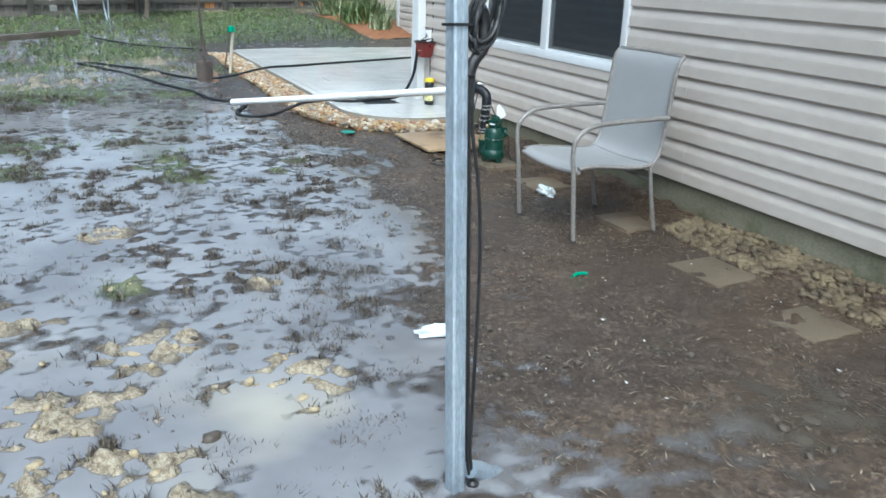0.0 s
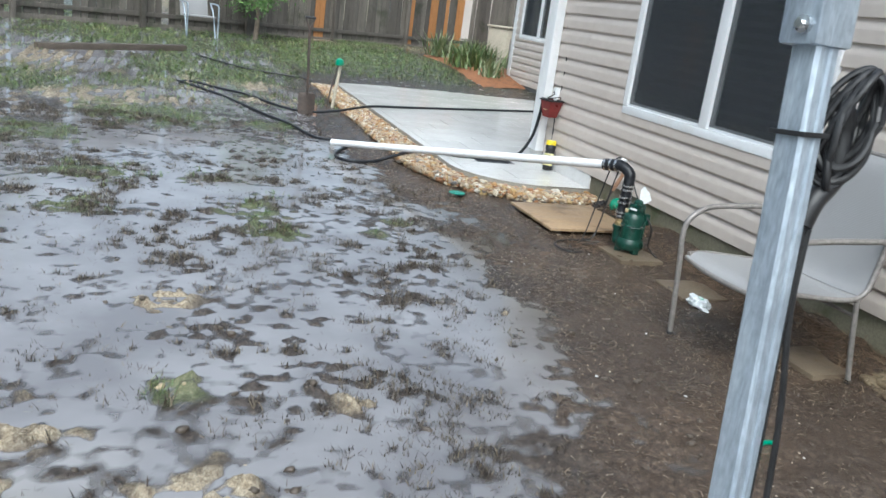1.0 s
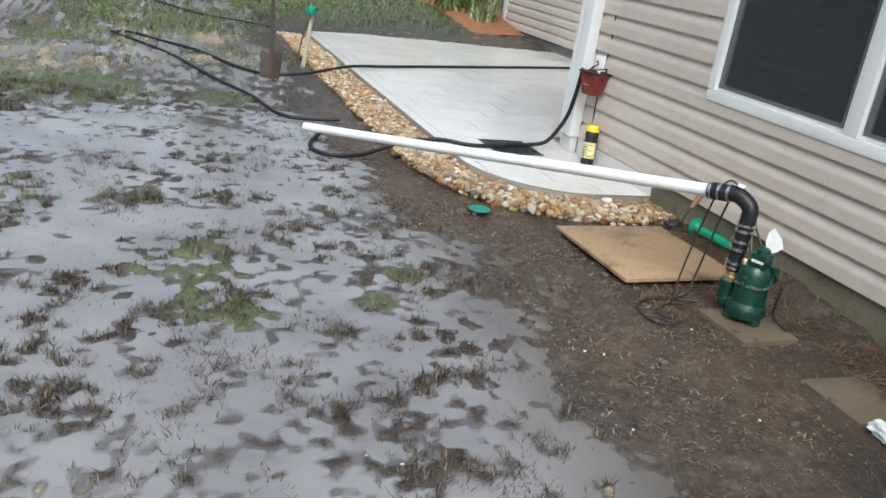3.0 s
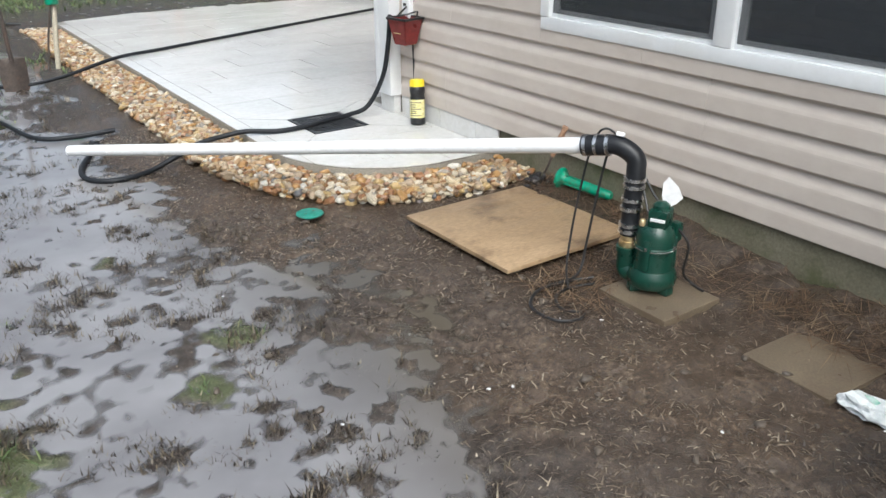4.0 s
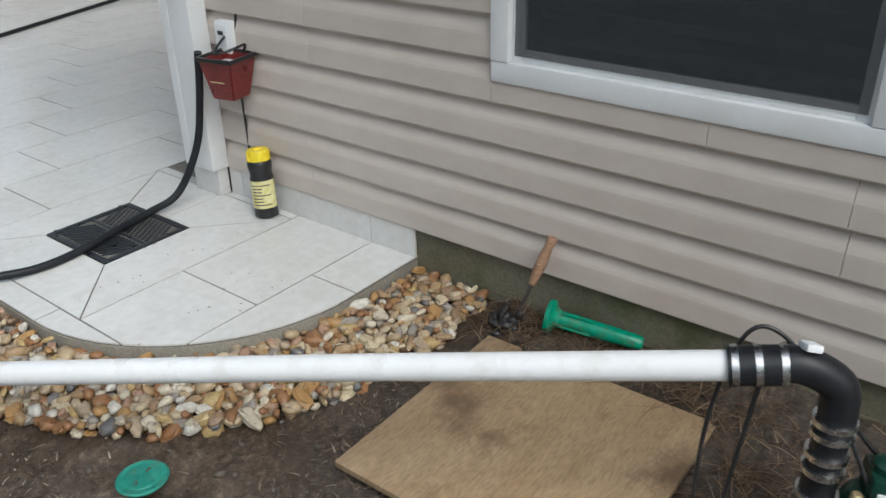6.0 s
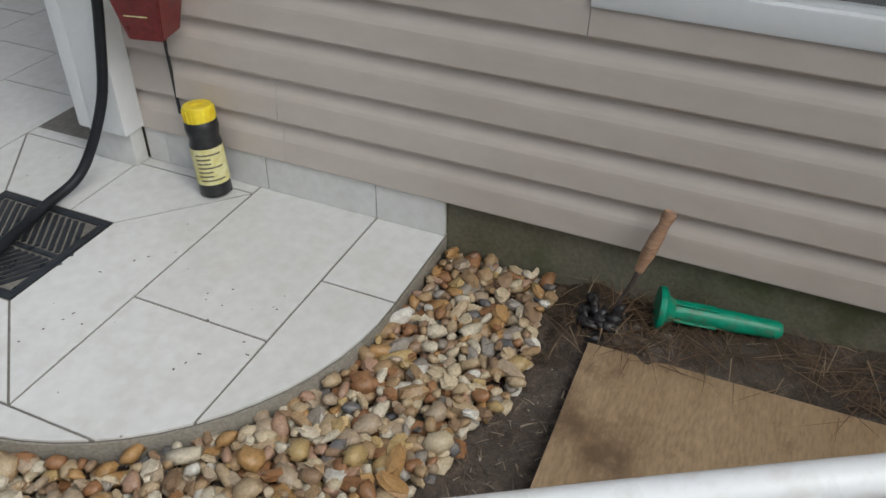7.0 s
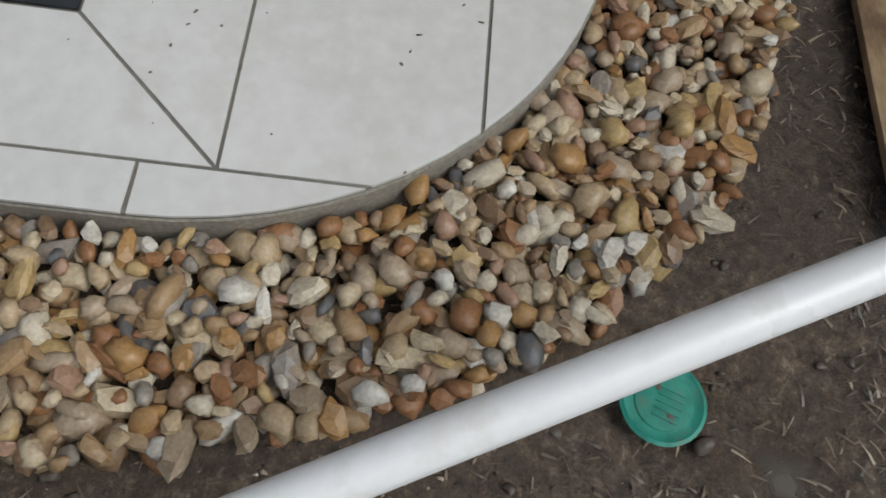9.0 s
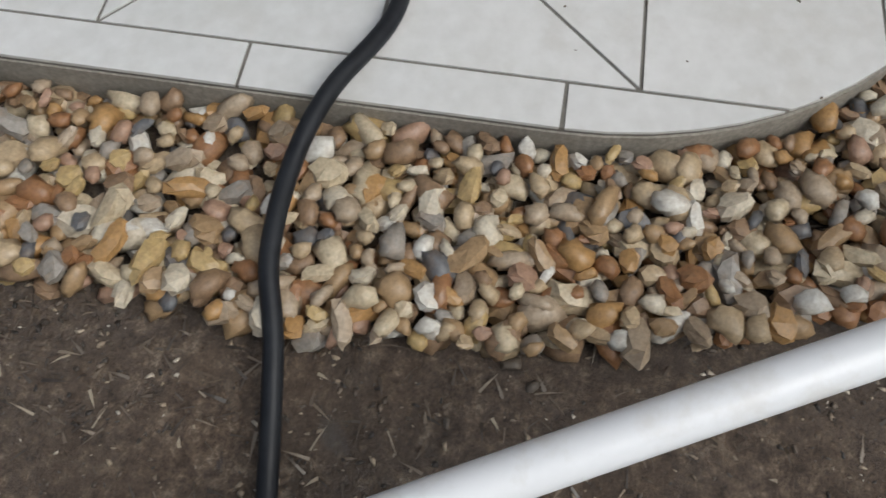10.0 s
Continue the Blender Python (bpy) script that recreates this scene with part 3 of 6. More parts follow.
def sash_window(name, x, y0, y1, z0, z1, units, label):
    """A white double-hung window of several units in the plane x, seen from -x."""
    ob = thing(name, (x, (y0 + y1) / 2, z0), 0, label, "window", kind="structure")
    hw, h = (y1 - y0) / 2, z1 - z0
    cas = 0.062
    for nm, lo, hi in (("sill_casing", (-0.026, -hw, 0), (0.03, hw, cas)), ("head_casing", (-0.034, -hw, h - cas), (0.03, hw, h)), ("jamb_casing", (-0.03, -hw, cas), (0.03, -hw + cas, h - cas)), ("jamb_casing", (-0.03, hw - cas, cas), (0.03, hw, h - cas))):
        part(nm, box(lo, hi, 0.006), M_WHITE, ob)
    step = (2 * hw - 2 * cas) / units
    for u in range(units):
        a = -hw + cas + u * step
        b = a + step
        if u:
            part("mullion", box((-0.028, a - 0.045, cas), (0.03, a + 0.045, h - cas), 0.005), M_WHITE, ob)
            a += 0.045
        if u < units - 1:
            b -= 0.045
        mid = h * 0.5
        for nm, p, q, out in (("lower_sash", cas, mid + 0.02, 0.0), ("upper_sash", mid - 0.02, h - cas, 0.022)):
            bm = bmesh.new()
            w = 0.036
            box((out - 0.008, a, p), (out + 0.02, a + w, q), 0.003, bm)
            box((out - 0.008, b - w, p), (out + 0.02, b, q), 0.003, bm)
            box((out - 0.0075, a + w, p), (out + 0.0195, b - w, p + w), 0.003, bm)
            box((out - 0.0075, a + w, q - w), (out + 0.0195, b - w, q), 0.003, bm)
            sash = part(nm, bm, M_WHITE, ob)
            pane = part("pane", box((out + 0.004, a + w, p + w), (out + 0.009, b - w, q - w)), M_GLASS, sash, shade=False)
            pane.visible_shadow = False
            if nm == "lower_sash":
                part("insect_screen", box((out - 0.0125, a + 0.012, p + 0.02), (out - 0.0115, b - 0.012, q - 0.02)), M_SCREEN, sash, "dark insect screen", shade=False)
    return ob


hole = (WIN["y0"] + 0.03, WIN["y1"] - 0.03, WIN["z0"] + 0.03, WIN["z1"] - 0.03)
w_main = wall_body("wall_west", (WX, -5.0, Z0), (WX + 0.15, 8.9, 2.86), [hole], 0, "beige vinyl dutch-lap siding wall of the house")
clad(w_main, WX, -5.0, 8.84, Z0, 2.8, [(WIN["y0"], WIN["y1"], WIN["z0"] + 0.004, WIN["z1"])], 3)
w_rec = wall_body("wall_recess", (WX + 0.15, 8.75, Z0), (6.0, 8.9, 2.86), [], 1, "house wall that closes the patio recess")
hole2 = (14.57, 16.2, 1.12, 2.86)
w_wing = wall_body("wall_wing", (6.0, 8.75, 0.2), (6.15, 16.55, 3.1), [hole2], 0, "beige vinyl siding wall of the far house wing")
clad(w_wing, 6.0, 8.9, 16.45, 0.3, 3.05, [(14.55, 16.22, 1.1, 2.88)], 9)
sash_window("window_1", WX, WIN["y0"], WIN["y1"], WIN["z0"], WIN["z1"], 2, "white double-hung twin window with dark insect screens")
sash_window("window_2", 6.0, 14.55, 16.22, 1.1, 2.88, 2, "white double-hung twin window in the far wing")
for k, (x, y, z0, z1) in enumerate(((6.0, 16.5, 0.2, 3.1),)):
    tagged(part("corner_trim", box((x - 0.03, y - 0.07, z0), (x + 0.16, y + 0.06, z1), 0.006), M_WHITE), "white vinyl corner trim of the far wing", "trim", kind="structure")
foundation = tagged(part("foundation", box((WX + 0.004, -5.0, -0.3), (WX + 0.16, 8.9, Z0 - 0.004), 0.008), M_BLOCK), "mossy concrete foundation under the siding", "foundation", kind="structure")
tagged(part("wing_foundation", box((6.004, 8.9, -0.3), (6.15, 16.5, 0.3), 0.008), M_BLOCK), "concrete foundation of the far wing", "foundation", kind="structure")

# room box behind the window, its dimness painted in as dark grey, with slatted shutters
room = thing("room", (3.45, 6.3, 0.2), 0, "room behind the window, its dimness put into dark surfaces", "room", kind="structure")
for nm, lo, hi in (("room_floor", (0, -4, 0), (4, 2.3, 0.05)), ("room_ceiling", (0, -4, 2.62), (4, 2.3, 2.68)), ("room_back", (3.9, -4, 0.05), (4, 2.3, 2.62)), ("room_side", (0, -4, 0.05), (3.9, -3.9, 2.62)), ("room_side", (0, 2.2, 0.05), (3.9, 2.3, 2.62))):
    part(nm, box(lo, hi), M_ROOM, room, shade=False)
blind = thing("window_blind", (3.42, 6.3, 0.95), 0, "dark horizontal slatted blind behind the window", "blind")
slat = bpy.data.meshes.new("slat")
bm = box((-0.02, -1.03, -0.002), (0.02, 1.03, 0.002), 0, None, pose(0, 0, 0, 0, 55, 0))
bm.to_mesh(slat)
bm.free()
slat.materials.append(M_BLIND)
for k in range(26):
    put("slat", slat, blind, pose(0, 0, 0.03 + 0.072 * k))

# roof over the house, with white fascia and soffit
roof = thing("roof", (3.3, 0, 2.84), 0, "grey shingle roof with white eaves over the house", "roof", kind="structure")
part("soffit", box((-0.42, -5.4, 0.02), (0.0, 9.3, 0.05)), M_WHITE, roof)
part("fascia", box((-0.46, -5.4, 0.0), (-0.42, 9.3, 0.17), 0.004), M_WHITE, roof)
bm = bmesh.new()
v = [bm.verts.new(p) for p in ((-0.47, -5.4, 0.17), (-0.47, 9.3, 0.17), (4.5, 9.3, 2.2), (4.5, -5.4, 2.2), (-0.47, -5.4, 0.13), (-0.47, 9.3, 0.13), (4.5, 9.3, 2.1), (4.5, -5.4, 2.1))]
for f in ((0, 1, 2, 3), (7, 6, 5, 4), (0, 4, 5, 1), (1, 5, 6, 2), (2, 6, 7, 3), (3, 7, 4, 0)):
    bm.faces.new([v[i] for i in f])
part("shingles", bm, M_ROOF, roof, shade=False)
part("gable", box((0.15, 8.76, -0.0), (4.5, 8.9, 0.4)), M_SIDING, roof, shade=False)
wroof = thing("wing_roof", (6.0, 12.6, 3.08), 0, "grey shingle roof with white eaves over the far wing", "roof", kind="structure")
part("soffit", box((-0.45, -3.4, 0.0), (0.2, 4.4, 0.03)), M_WHITE, wroof)
part("fascia", box((-0.49, -3.4, 0.0), (-0.45, 4.4, 0.17), 0.004), M_WHITE, wroof)
bm = bmesh.new()
v = [bm.verts.new(p) for p in ((-0.5, -3.4, 0.17), (-0.5, 4.4, 0.17), (4, 4.4, 2.2), (4, -3.4, 2.2), (-0.5, -3.4, 0.13), (-0.5, 4.4, 0.13), (4, 4.4, 2.1), (4, -3.4, 2.1))]
for f in ((0, 1, 2, 3), (7, 6, 5, 4), (0, 4, 5, 1), (1, 5, 6, 2), (2, 6, 7, 3), (3, 7, 4, 0)):
    bm.faces.new([v[i] for i in f])
part("shingles", bm, M_ROOF, wroof, shade=False)

# white post at the house corner
post = thing("corner_post", (3.25, 8.80, 0.172), 0, "white boxed corner post of the house beside the patio", "post", kind="structure")
part("shaft", box((-0.05, -0.075, 0.12), (0.032, 0.055, 2.68), 0.006), M_WHITE, post)
part("corner_return", box((-0.05, 0.0555, 0.12), (0.05, 0.105, 2.68), 0.006), M_WHITE, post)
part("plinth", box((-0.02, -0.06, 0.0), (0.034, 0.10, 0.118), 0.004), M_TILE, post, "pale tiled plinth")

# ---- patio: slab, tiles, skirting ----
PZ, EX, CY = 0.172, 2.255, 7.735
ARC = [(2.97 - 0.715 * math.cos(a), 8.45 - 0.715 * math.sin(a)) for a in (math.pi / 2 * k / 16 for k in range(16, -1, -1))]
PATIO = [(3.298, CY), *ARC, (EX, 14.25), (6.0, 15.3), (6.0, CY)]
patio = thing("patio", (0, 0, 0), 0, "raised patio of pale porcelain tiles on a concrete slab", "patio", kind="structure")
slab_line = [(3.298, CY)] + ARC + [(EX, 14.25), (5.99, 15.3), (5.99, 8.905), (3.298, 8.905)]
part("slab", prism(slab_line, 0.0, PZ - 0.012), M_SLABEDGE, patio, shade=False)
part("grout_bed", prism([(x + 0.004, y + 0.003) for x, y in slab_line[:-4]] + [(EX + 0.004, 14.24), (5.98, 15.28), (5.98, 8.91), (3.297, 8.91)], PZ - 0.012, PZ - 0.003), M_GROUT, patio, shade=False)


def clip(poly, outline):
    """Keeps what of a polygon lies inside a convex outline that runs clockwise or counter-clockwise."""
    area = sum(a[0] * b[1] - b[0] * a[1] for a, b in zip(outline, outline[1:] + outline[:1]))
    sign = 1 if area > 0 else -1
    for a, b in zip(outline, outline[1:] + outline[:1]):
        inside = lambda p: sign * ((b[0] - a[0]) * (p[1] - a[1]) - (b[1] - a[1]) * (p[0] - a[0])) >= 0
        out = []
        for p, q in zip(poly, poly[1:] + poly[:1]):
            if inside(p):
                out.append(p)
            if inside(p) != inside(q):
                dx, dy, ex, ey = q[0] - p[0], q[1] - p[1], b[0] - a[0], b[1] - a[1]
                t = ((a[0] - p[0]) * ey - (a[1] - p[1]) * ex) / (dx * ey - dy * ex)
                out.append((p[0] + t * dx, p[1] + t * dy))
        poly = out
        if len(poly) < 3:
            return []
    return poly


def inset(poly, g):
    """Draws a convex polygon in by g on all sides."""
    area = sum(a[0] * b[1] - b[0] * a[1] for a, b in zip(poly, poly[1:] + poly[:1]))
    sign = 1 if area > 0 else -1
    out = poly
    for a, b in zip(poly, poly[1:] + poly[:1]):
        L = math.hypot(b[0] - a[0], b[1] - a[1])
        if L < 1e-4:
            continue
        nx, ny = -sign * (b[1] - a[1]) / L * g, sign * (b[0] - a[0]) / L * g
        p, q = (a[0] + nx, a[1] + ny), (b[0] + nx, b[1] + ny)
        ex, ey = (q[0] - p[0]) / L, (q[1] - p[1]) / L
        big = 50
        half = [(p[0] - ex * big, p[1] - ey * big), (p[0] + ex * big, p[1] + ey * big), (p[0] + ex * big - sign * ey * big, p[1] + ey * big + sign * ex * big), (p[0] - ex * big - sign * ey * big, p[1] - ey * big + sign * ex * big)]
        out = clip(out, half)
        if not out:
            return []
    return out


def tile(poly, parent, gap=0.0032, z0=PZ - 0.006, z1=PZ):
    poly = clip(poly, PATIO)
    poly = [p for k, p in enumerate(poly) if math.hypot(p[0] - poly[k - 1][0], p[1] - poly[k - 1][1]) > 0.004] if poly else poly
    if len(poly) > 2:
        poly = inset(poly, gap)
    if len(poly) > 2 and abs(sum(a[0] * b[1] - b[0] * a[1] for a, b in zip(poly, poly[1:] + poly[:1]))) > 0.002:
        part("tile", prism(poly, z0, z1 + rng_t.uniform(-0.0006, 0.0006)), M_TILE, parent, shade=False)


rng_t = random.Random(5)
BX, TL, TW = 2.346, 0.78, 0.388
DR = (2.60, 2.965, 8.60, 9.0)
EN = (BX, 3.25, 8.334, 9.21)
for k in range(13):
    y = 8.448 + 0.505 * (k - 2)
    if y > 8.4:
        tile([(EX - 0.01, y), (BX, y), (BX, y + 0.505), (EX - 0.01, y + 0.505)], patio)
tile([(EX - 0.2, 7.946), (BX, 7.946), (BX, 8.448), (EX - 0.2, 8.448)], patio)
for r in range(-1, 20):
    y0 = 7.946 + TW * (r - 0) if r < 1 else EN[3] + TW * (r - 3)
    y1 = y0 + TW
    if r in (1, 2):
        continue
    if r == 0:
        y1 = EN[2]
    first = (2.982 if r == -1 else 2.737) + ((r % 3) * 0.26 if r > 0 else 0)
    x = first - 2 * TL
    while x < 6.2:
        a, b = max(x, BX if r >= 0 else 2.0), x + TL
        if b > a + 0.02 and (y1 < 8.95 and a > 3.29) is False:
            tile([(a, y0), (b, y0), (b, y1), (a, y1)], patio)
        x += TL
d0, d1, d2, d3 = DR
e0, e1, e2, e3 = EN
tile([(e0, e2), (e1, e2), (d1, d2), (d0, d2)], patio)
ym = 8.755
tile([(e0, e2), (d0, d2), (d0, ym), (e0, ym)], patio)
tile([(e0, ym), (d0, ym), (d0, d3), (e0, e3)], patio)
tile([(e0, e3), (d0, d3), (d1, d3), (e1, e3)], patio)
tile([(e1, e2), (e1, ym), (d1, ym), (d1, d2)], patio)
tile([(e1, ym), (e1, e3), (d1, d3), (d1, ym)], patio)
tile([(e1, e2), (3.298, e2), (3.298, e3), (e1, e3)], patio)
for a, b in ((7.737, 7.944), (7.947, 8.30), (8.303, 8.655), (8.658, 8.735)):
    part("skirting_tile", box((WX - 0.013, a, PZ + 0.001), (WX - 0.001, b, Z0 - 0.004), 0.0015), M_TILE, patio, shade=False)

# drain grate set in the tiles
drain = thing("drain_grate", (2.7825, 8.80, PZ), 0, "square black slotted drain grate set into the patio tiles", "drain")
part("sump", box((-0.175, -0.195, -0.12), (0.175, 0.195, -0.05)), M_BLACKP, drain, shade=False)
bm = bmesh.new()
for lo, hi in (((-0.18, -0.198, -0.03), (-0.155, 0.198, 0.003)), ((0.155, -0.198, -0.03), (0.18, 0.198, 0.003)), ((-0.155, -0.198, -0.03), (0.155, -0.173, 0.003)), ((-0.155, 0.173, -0.03), (0.155, 0.198, 0.003)), ((-0.008, -0.173, -0.028), (0.008, 0.173, 0.002))):
    box(lo, hi, 0.002, bm)
part("rim", bm, M_GRATE, drain)
for s in (-1, 1):
    for k in range(15):
        y = -0.165 + 0.0236 * k
        part("bar", box((-0.077, -0.006, -0.022), (0.077, 0.006, 0.001), 0, None, pose(s * 0.081, y, 0, 0, 0, 32 * s)), M_GRATE, drain, shade=False)

# ---- white pipe and its pump ----
J, E_END = Vector((2.672, 6.413, 0.626)), Vector((1.352, 9.19, 0.146))
PD = (E_END - J).normalized()
pipe = thing("drain_pipe", E_END, 0, "long white PVC discharge pipe running from the pump to the lawn", "pipe")
PIPE_R = 0.030
PIPE_RUN = [J - PD * 0.03, Vector((2.352, 7.129, 0.501)), Vector((2.027, 7.818, 0.380)), Vector((1.695, 8.504, 0.262)), E_END]
bm = tube([q - E_END for q in PIPE_RUN], PIPE_R, 28)
bm.faces.ensure_lookup_table()
bmesh.ops.delete(bm, geom=[bm.faces[len(bm.faces) - 1]], context="FACES_ONLY")
tube([Vector((0, 0, 0)) - PD * 0.35, Vector((0, 0, 0)) - PD * 0.001], PIPE_R - 0.005, 28, bm, 1)
bm.faces.ensure_lookup_table()
bmesh.ops.delete(bm, geom=[bm.faces[len(bm.faces) - 1]], context="FACES_ONLY")
part("pipe", bm, M_PVC, pipe)


def ring_along(at, way, r, width, thick, mat, parent, name, label=""):
    q = Vector(way).to_track_quat("Z", "Y").to_matrix().to_4x4()
    m = Matrix.Translation(at) @ q
    return part(name, lathe([(r, -width / 2), (r + thick, -width / 2), (r + thick, width / 2), (r, width / 2)], 24, None, m), mat, parent, label)


PX, PY, PZB = 2.775, 6.145, 0.116
pump = thing("sump_pump", (PX, PY, PZB), 0, "dark green cast-iron sump pump with black rubber elbow on paver", "pump")
part("volute", lathe([(0.0, 0.02), (0.076, 0.02), (0.088, 0.032), (0.091, 0.055), (0.088, 0.072), (0.078, 0.092), (0.0, 0.094)], 36), M_GREEN, pump)
part("motor_housing", lathe([(0.0, 0.09), (0.074, 0.09), (0.072, 0.10), (0.070, 0.165), (0.0755, 0.168), (0.0755, 0.180), (0.071, 0.184), (0.069, 0.222), (0.062, 0.245), (0.048, 0.26), (0.0, 0.265)], 36), M_GREEN, pump)
part("seam_ring", lathe([(0.075, 0.172), (0.0765, 0.173), (0.0765, 0.176), (0.075, 0.177)], 36), M_CLAMP, pump)
part("top_cap", box((-0.044, -0.036, 0.25), (0.044, 0.036, 0.322), 0.012, None, pose(0.008, -0.006, 0, 0, 0, 24)), M_GREEN, pump)
part("cap_dome", lathe([(0.0, 0.318), (0.032, 0.318), (0.03, 0.336), (0.018, 0.346), (0.0, 0.348)], 20, None, pose(0.008, -0.006, 0)), M_GREEN, pump)
for k in range(3):
    a = 0.6 + 2.094 * k
    part("foot", box((0.045, -0.02, 0.0), (0.088, 0.02, 0.03), 0.005, None, pose(0, 0, 0, 0, 0, math.degrees(a))), M_GREEN, pump)
for k in range(3):
    part("housing_lobe", box((0.05, -0.014, 0.095), (0.079, 0.014, 0.215), 0.008, None, pose(0, 0, 0, 0, 0, 78 + 120 * k)), M_GREEN, pump)
for k in range(4):
    a = 0.3 + 1.571 * k
    part("bolt", lathe([(0.0, 0.178), (0.007, 0.178), (0.007, 0.192), (0.0, 0.193)], 6, None, pose(0.077 * math.cos(a), 0.077 * math.sin(a), 0)), M_CLAMP, pump)
part("side_lug", box((0.055, -0.05, 0.19), (0.088, -0.012, 0.262), 0.008), M_GREEN, pump)
part("pale_strap", box((-0.0475, -0.03, 0.282), (-0.0435, 0.024, 0.294), 0.001, None, pose(0.008, -0.006, 0, 0, 0, 24)), M_PAPER, pump, "white plastic tie")
part("vent_plug", lathe([(0.0, 0.255), (0.012, 0.255), (0.012, 0.275), (0.008, 0.28), (0.0, 0.28)], 10, None, pose(-0.045, 0.03, 0)), M_BRASS, pump, "small brass plug")
RX, RY = -0.035, 0.10
part("discharge_port", tube([(-0.01, 0.04, 0.055), (RX, 0.08, 0.05), (RX, RY - 0.003, 0.06), (RX, RY, 0.10), (RX, RY, 0.145)], 0.037, 16), M_GREEN, pump)
part("port_collar", lathe([(0.03, 0.128), (0.043, 0.128), (0.043, 0.148), (0.03, 0.148)], 20, None, pose(RX, RY, 0)), M_GREEN, pump)
part("brass_adapter", lathe([(0.0, 0.145), (0.031, 0.145), (0.034, 0.152), (0.034, 0.172), (0.029, 0.174), (0.029, 0.205), (0.0, 0.205)], 6 * 3, None, pose(RX, RY, 0)), M_BRASS, pump, "brass adapter")
top = (J - Vector((PX, PY, PZB)))
bend = top - PD * 0.105
riser = [(RX, RY, 0.195), (RX, RY, 0.26), (RX + 0.002, RY, 0.33), (RX + 0.006, RY - 0.002, 0.405)]
part("riser_hose", tube(riser, 0.034, 18), M_RUBBER, pump, "black rubber riser")
el = [(RX + 0.006, RY - 0.002, 0.40), (RX + 0.008, RY, 0.44), tuple(Vector((RX + 0.008, RY + 0.012, 0.49))), tuple(bend * 0.97 + Vector((RX, RY, 0.50)) * 0.03), tuple(top - PD * 0.02)]
part("elbow_hose", tube(el, 0.036, 18), M_RUBBER, pump, "black rubber elbow")
part("pipe_coupling", lathe([(0.030, -0.01), (0.039, -0.01), (0.039, 0.085), (0.030, 0.085)], 24, None, Matrix.Translation(top - PD * 0.06) @ PD.to_track_quat("Z", "Y").to_matrix().to_4x4()), M_RUBBER, pump, "black rubber coupling")
for at, way in (((RX, RY, 0.212), (0, 0, 1)), ((RX, RY, 0.236), (0, 0, 1)), ((RX, RY, 0.30), (0, 0, 1)), ((RX + 0.003, RY, 0.335), (0, 0, 1)), ((RX + 0.005, RY, 0.385), (0, 0, 1)), ((RX + 0.006, RY, 0.412), (0, 0, 1)), (tuple(top + PD * 0.012), PD), (tuple(top - PD * 0.03), PD), (tuple(top - PD * 0.075), PD)):
    cl = ring_along(at, way, 0.0385, 0.013, 0.0025, M_CLAMP, pump, "hose_clamp")
    q = Vector(way).to_track_quat("Z", "Y").to_matrix().to_4x4()
    part("clamp_screw", box((-0.048, -0.012, -0.006), (-0.037, 0.012, 0.006), 0.002, None, Matrix.Translation(at) @ q @ pose(0, 0, 0, 0, 0, 30)), M_CLAMP, cl)
part("white_tape", box((-0.02, -0.016, -0.004), (0.02, 0.016, 0.012), 0.005, None, Matrix.Translation(top - PD * 0.115 + Vector((0, 0, 0.035))) @ pose(0, 0, 0, 10, 20, 40)), M_PAPER, pump, "white tape scrap")

# paper tag hanging at the pump's top
tag = bmesh.new()
pts = [[(0.0, 0.0), (0.05, 0.01), (0.085, 0.03)], [(-0.012, 0.05), (0.035, 0.06), (0.07, 0.075)], [(0.0, 0.10), (0.018, 0.112), (0.03, 0.12)]]
grid = [[[tag.verts.new((x * 0.75, 0.012 * math.sin(9 * x + 7 * z) + dy, z)) for x, z in row] for row in pts] for dy in (0.0, 0.0012)]
for r in range(2):
    for c in range(2):
        for s in (0, 1):
            g = grid[s]
            tag.faces.new((g[r][c], g[r][c + 1], g[r + 1][c + 1], g[r + 1][c]))
part("paper_tag", tag, M_PAPER, pump, "creased white paper tag").matrix_basis = pose(0.03, -0.005, 0.315, 8, -10, -48)
# power and float cords
for run, r in ((((0.04, -0.02, 0.29), (0.02, 0.05, 0.36), (0.0, 0.13, 0.47), (-0.02, 0.2, 0.535), (-0.03, 0.235, 0.50), (-0.06, 0.25, 0.33), (-0.09, 0.26, 0.12), (-0.14, 0.24, 0.012), (-0.24, 0.22, 0.0)), 0.005),
               (((0.06, -0.04, 0.25), (0.09, -0.08, 0.18), (0.105, -0.06, 0.06), (0.14, -0.08, 0.01), (0.13, -0.14, 0.006)), 0.005),
               (((-0.03, 0.02, 0.30), (-0.01, 0.09, 0.4), (-0.02, 0.22, 0.55), (-0.05, 0.29, 0.53), (-0.09, 0.32, 0.30), (-0.17, 0.28, 0.05), (-0.26, 0.17, 0.0)), 0.0045)):
    part("cord", tube(run, r, 8), M_CABLE, pump, "thin black cord")
loose = thing("loose_cord", (2.43, 6.29, 0.092), 0, "loose black electric cord lying in a loop on the mud", "cord")
part("cord", tube([(0.24, 0.05, 0.02), (0.12, 0.10, 0.012), (0.0, 0.10, 0.01), (-0.10, 0.02, 0.008), (-0.10, -0.10, 0.006), (-0.03, -0.15, 0.006), (0.03, -0.13, 0.006)], 0.0065, 8), M_CABLE, loose)
part("second_loop", tube([(0.22, 0.02, 0.012), (0.10, 0.045, 0.012), (0.02, 0.02, 0.009), (-0.02, -0.06, 0.007), (0.02, -0.12, 0.008)], 0.0055, 8), M_CABLE, loose)

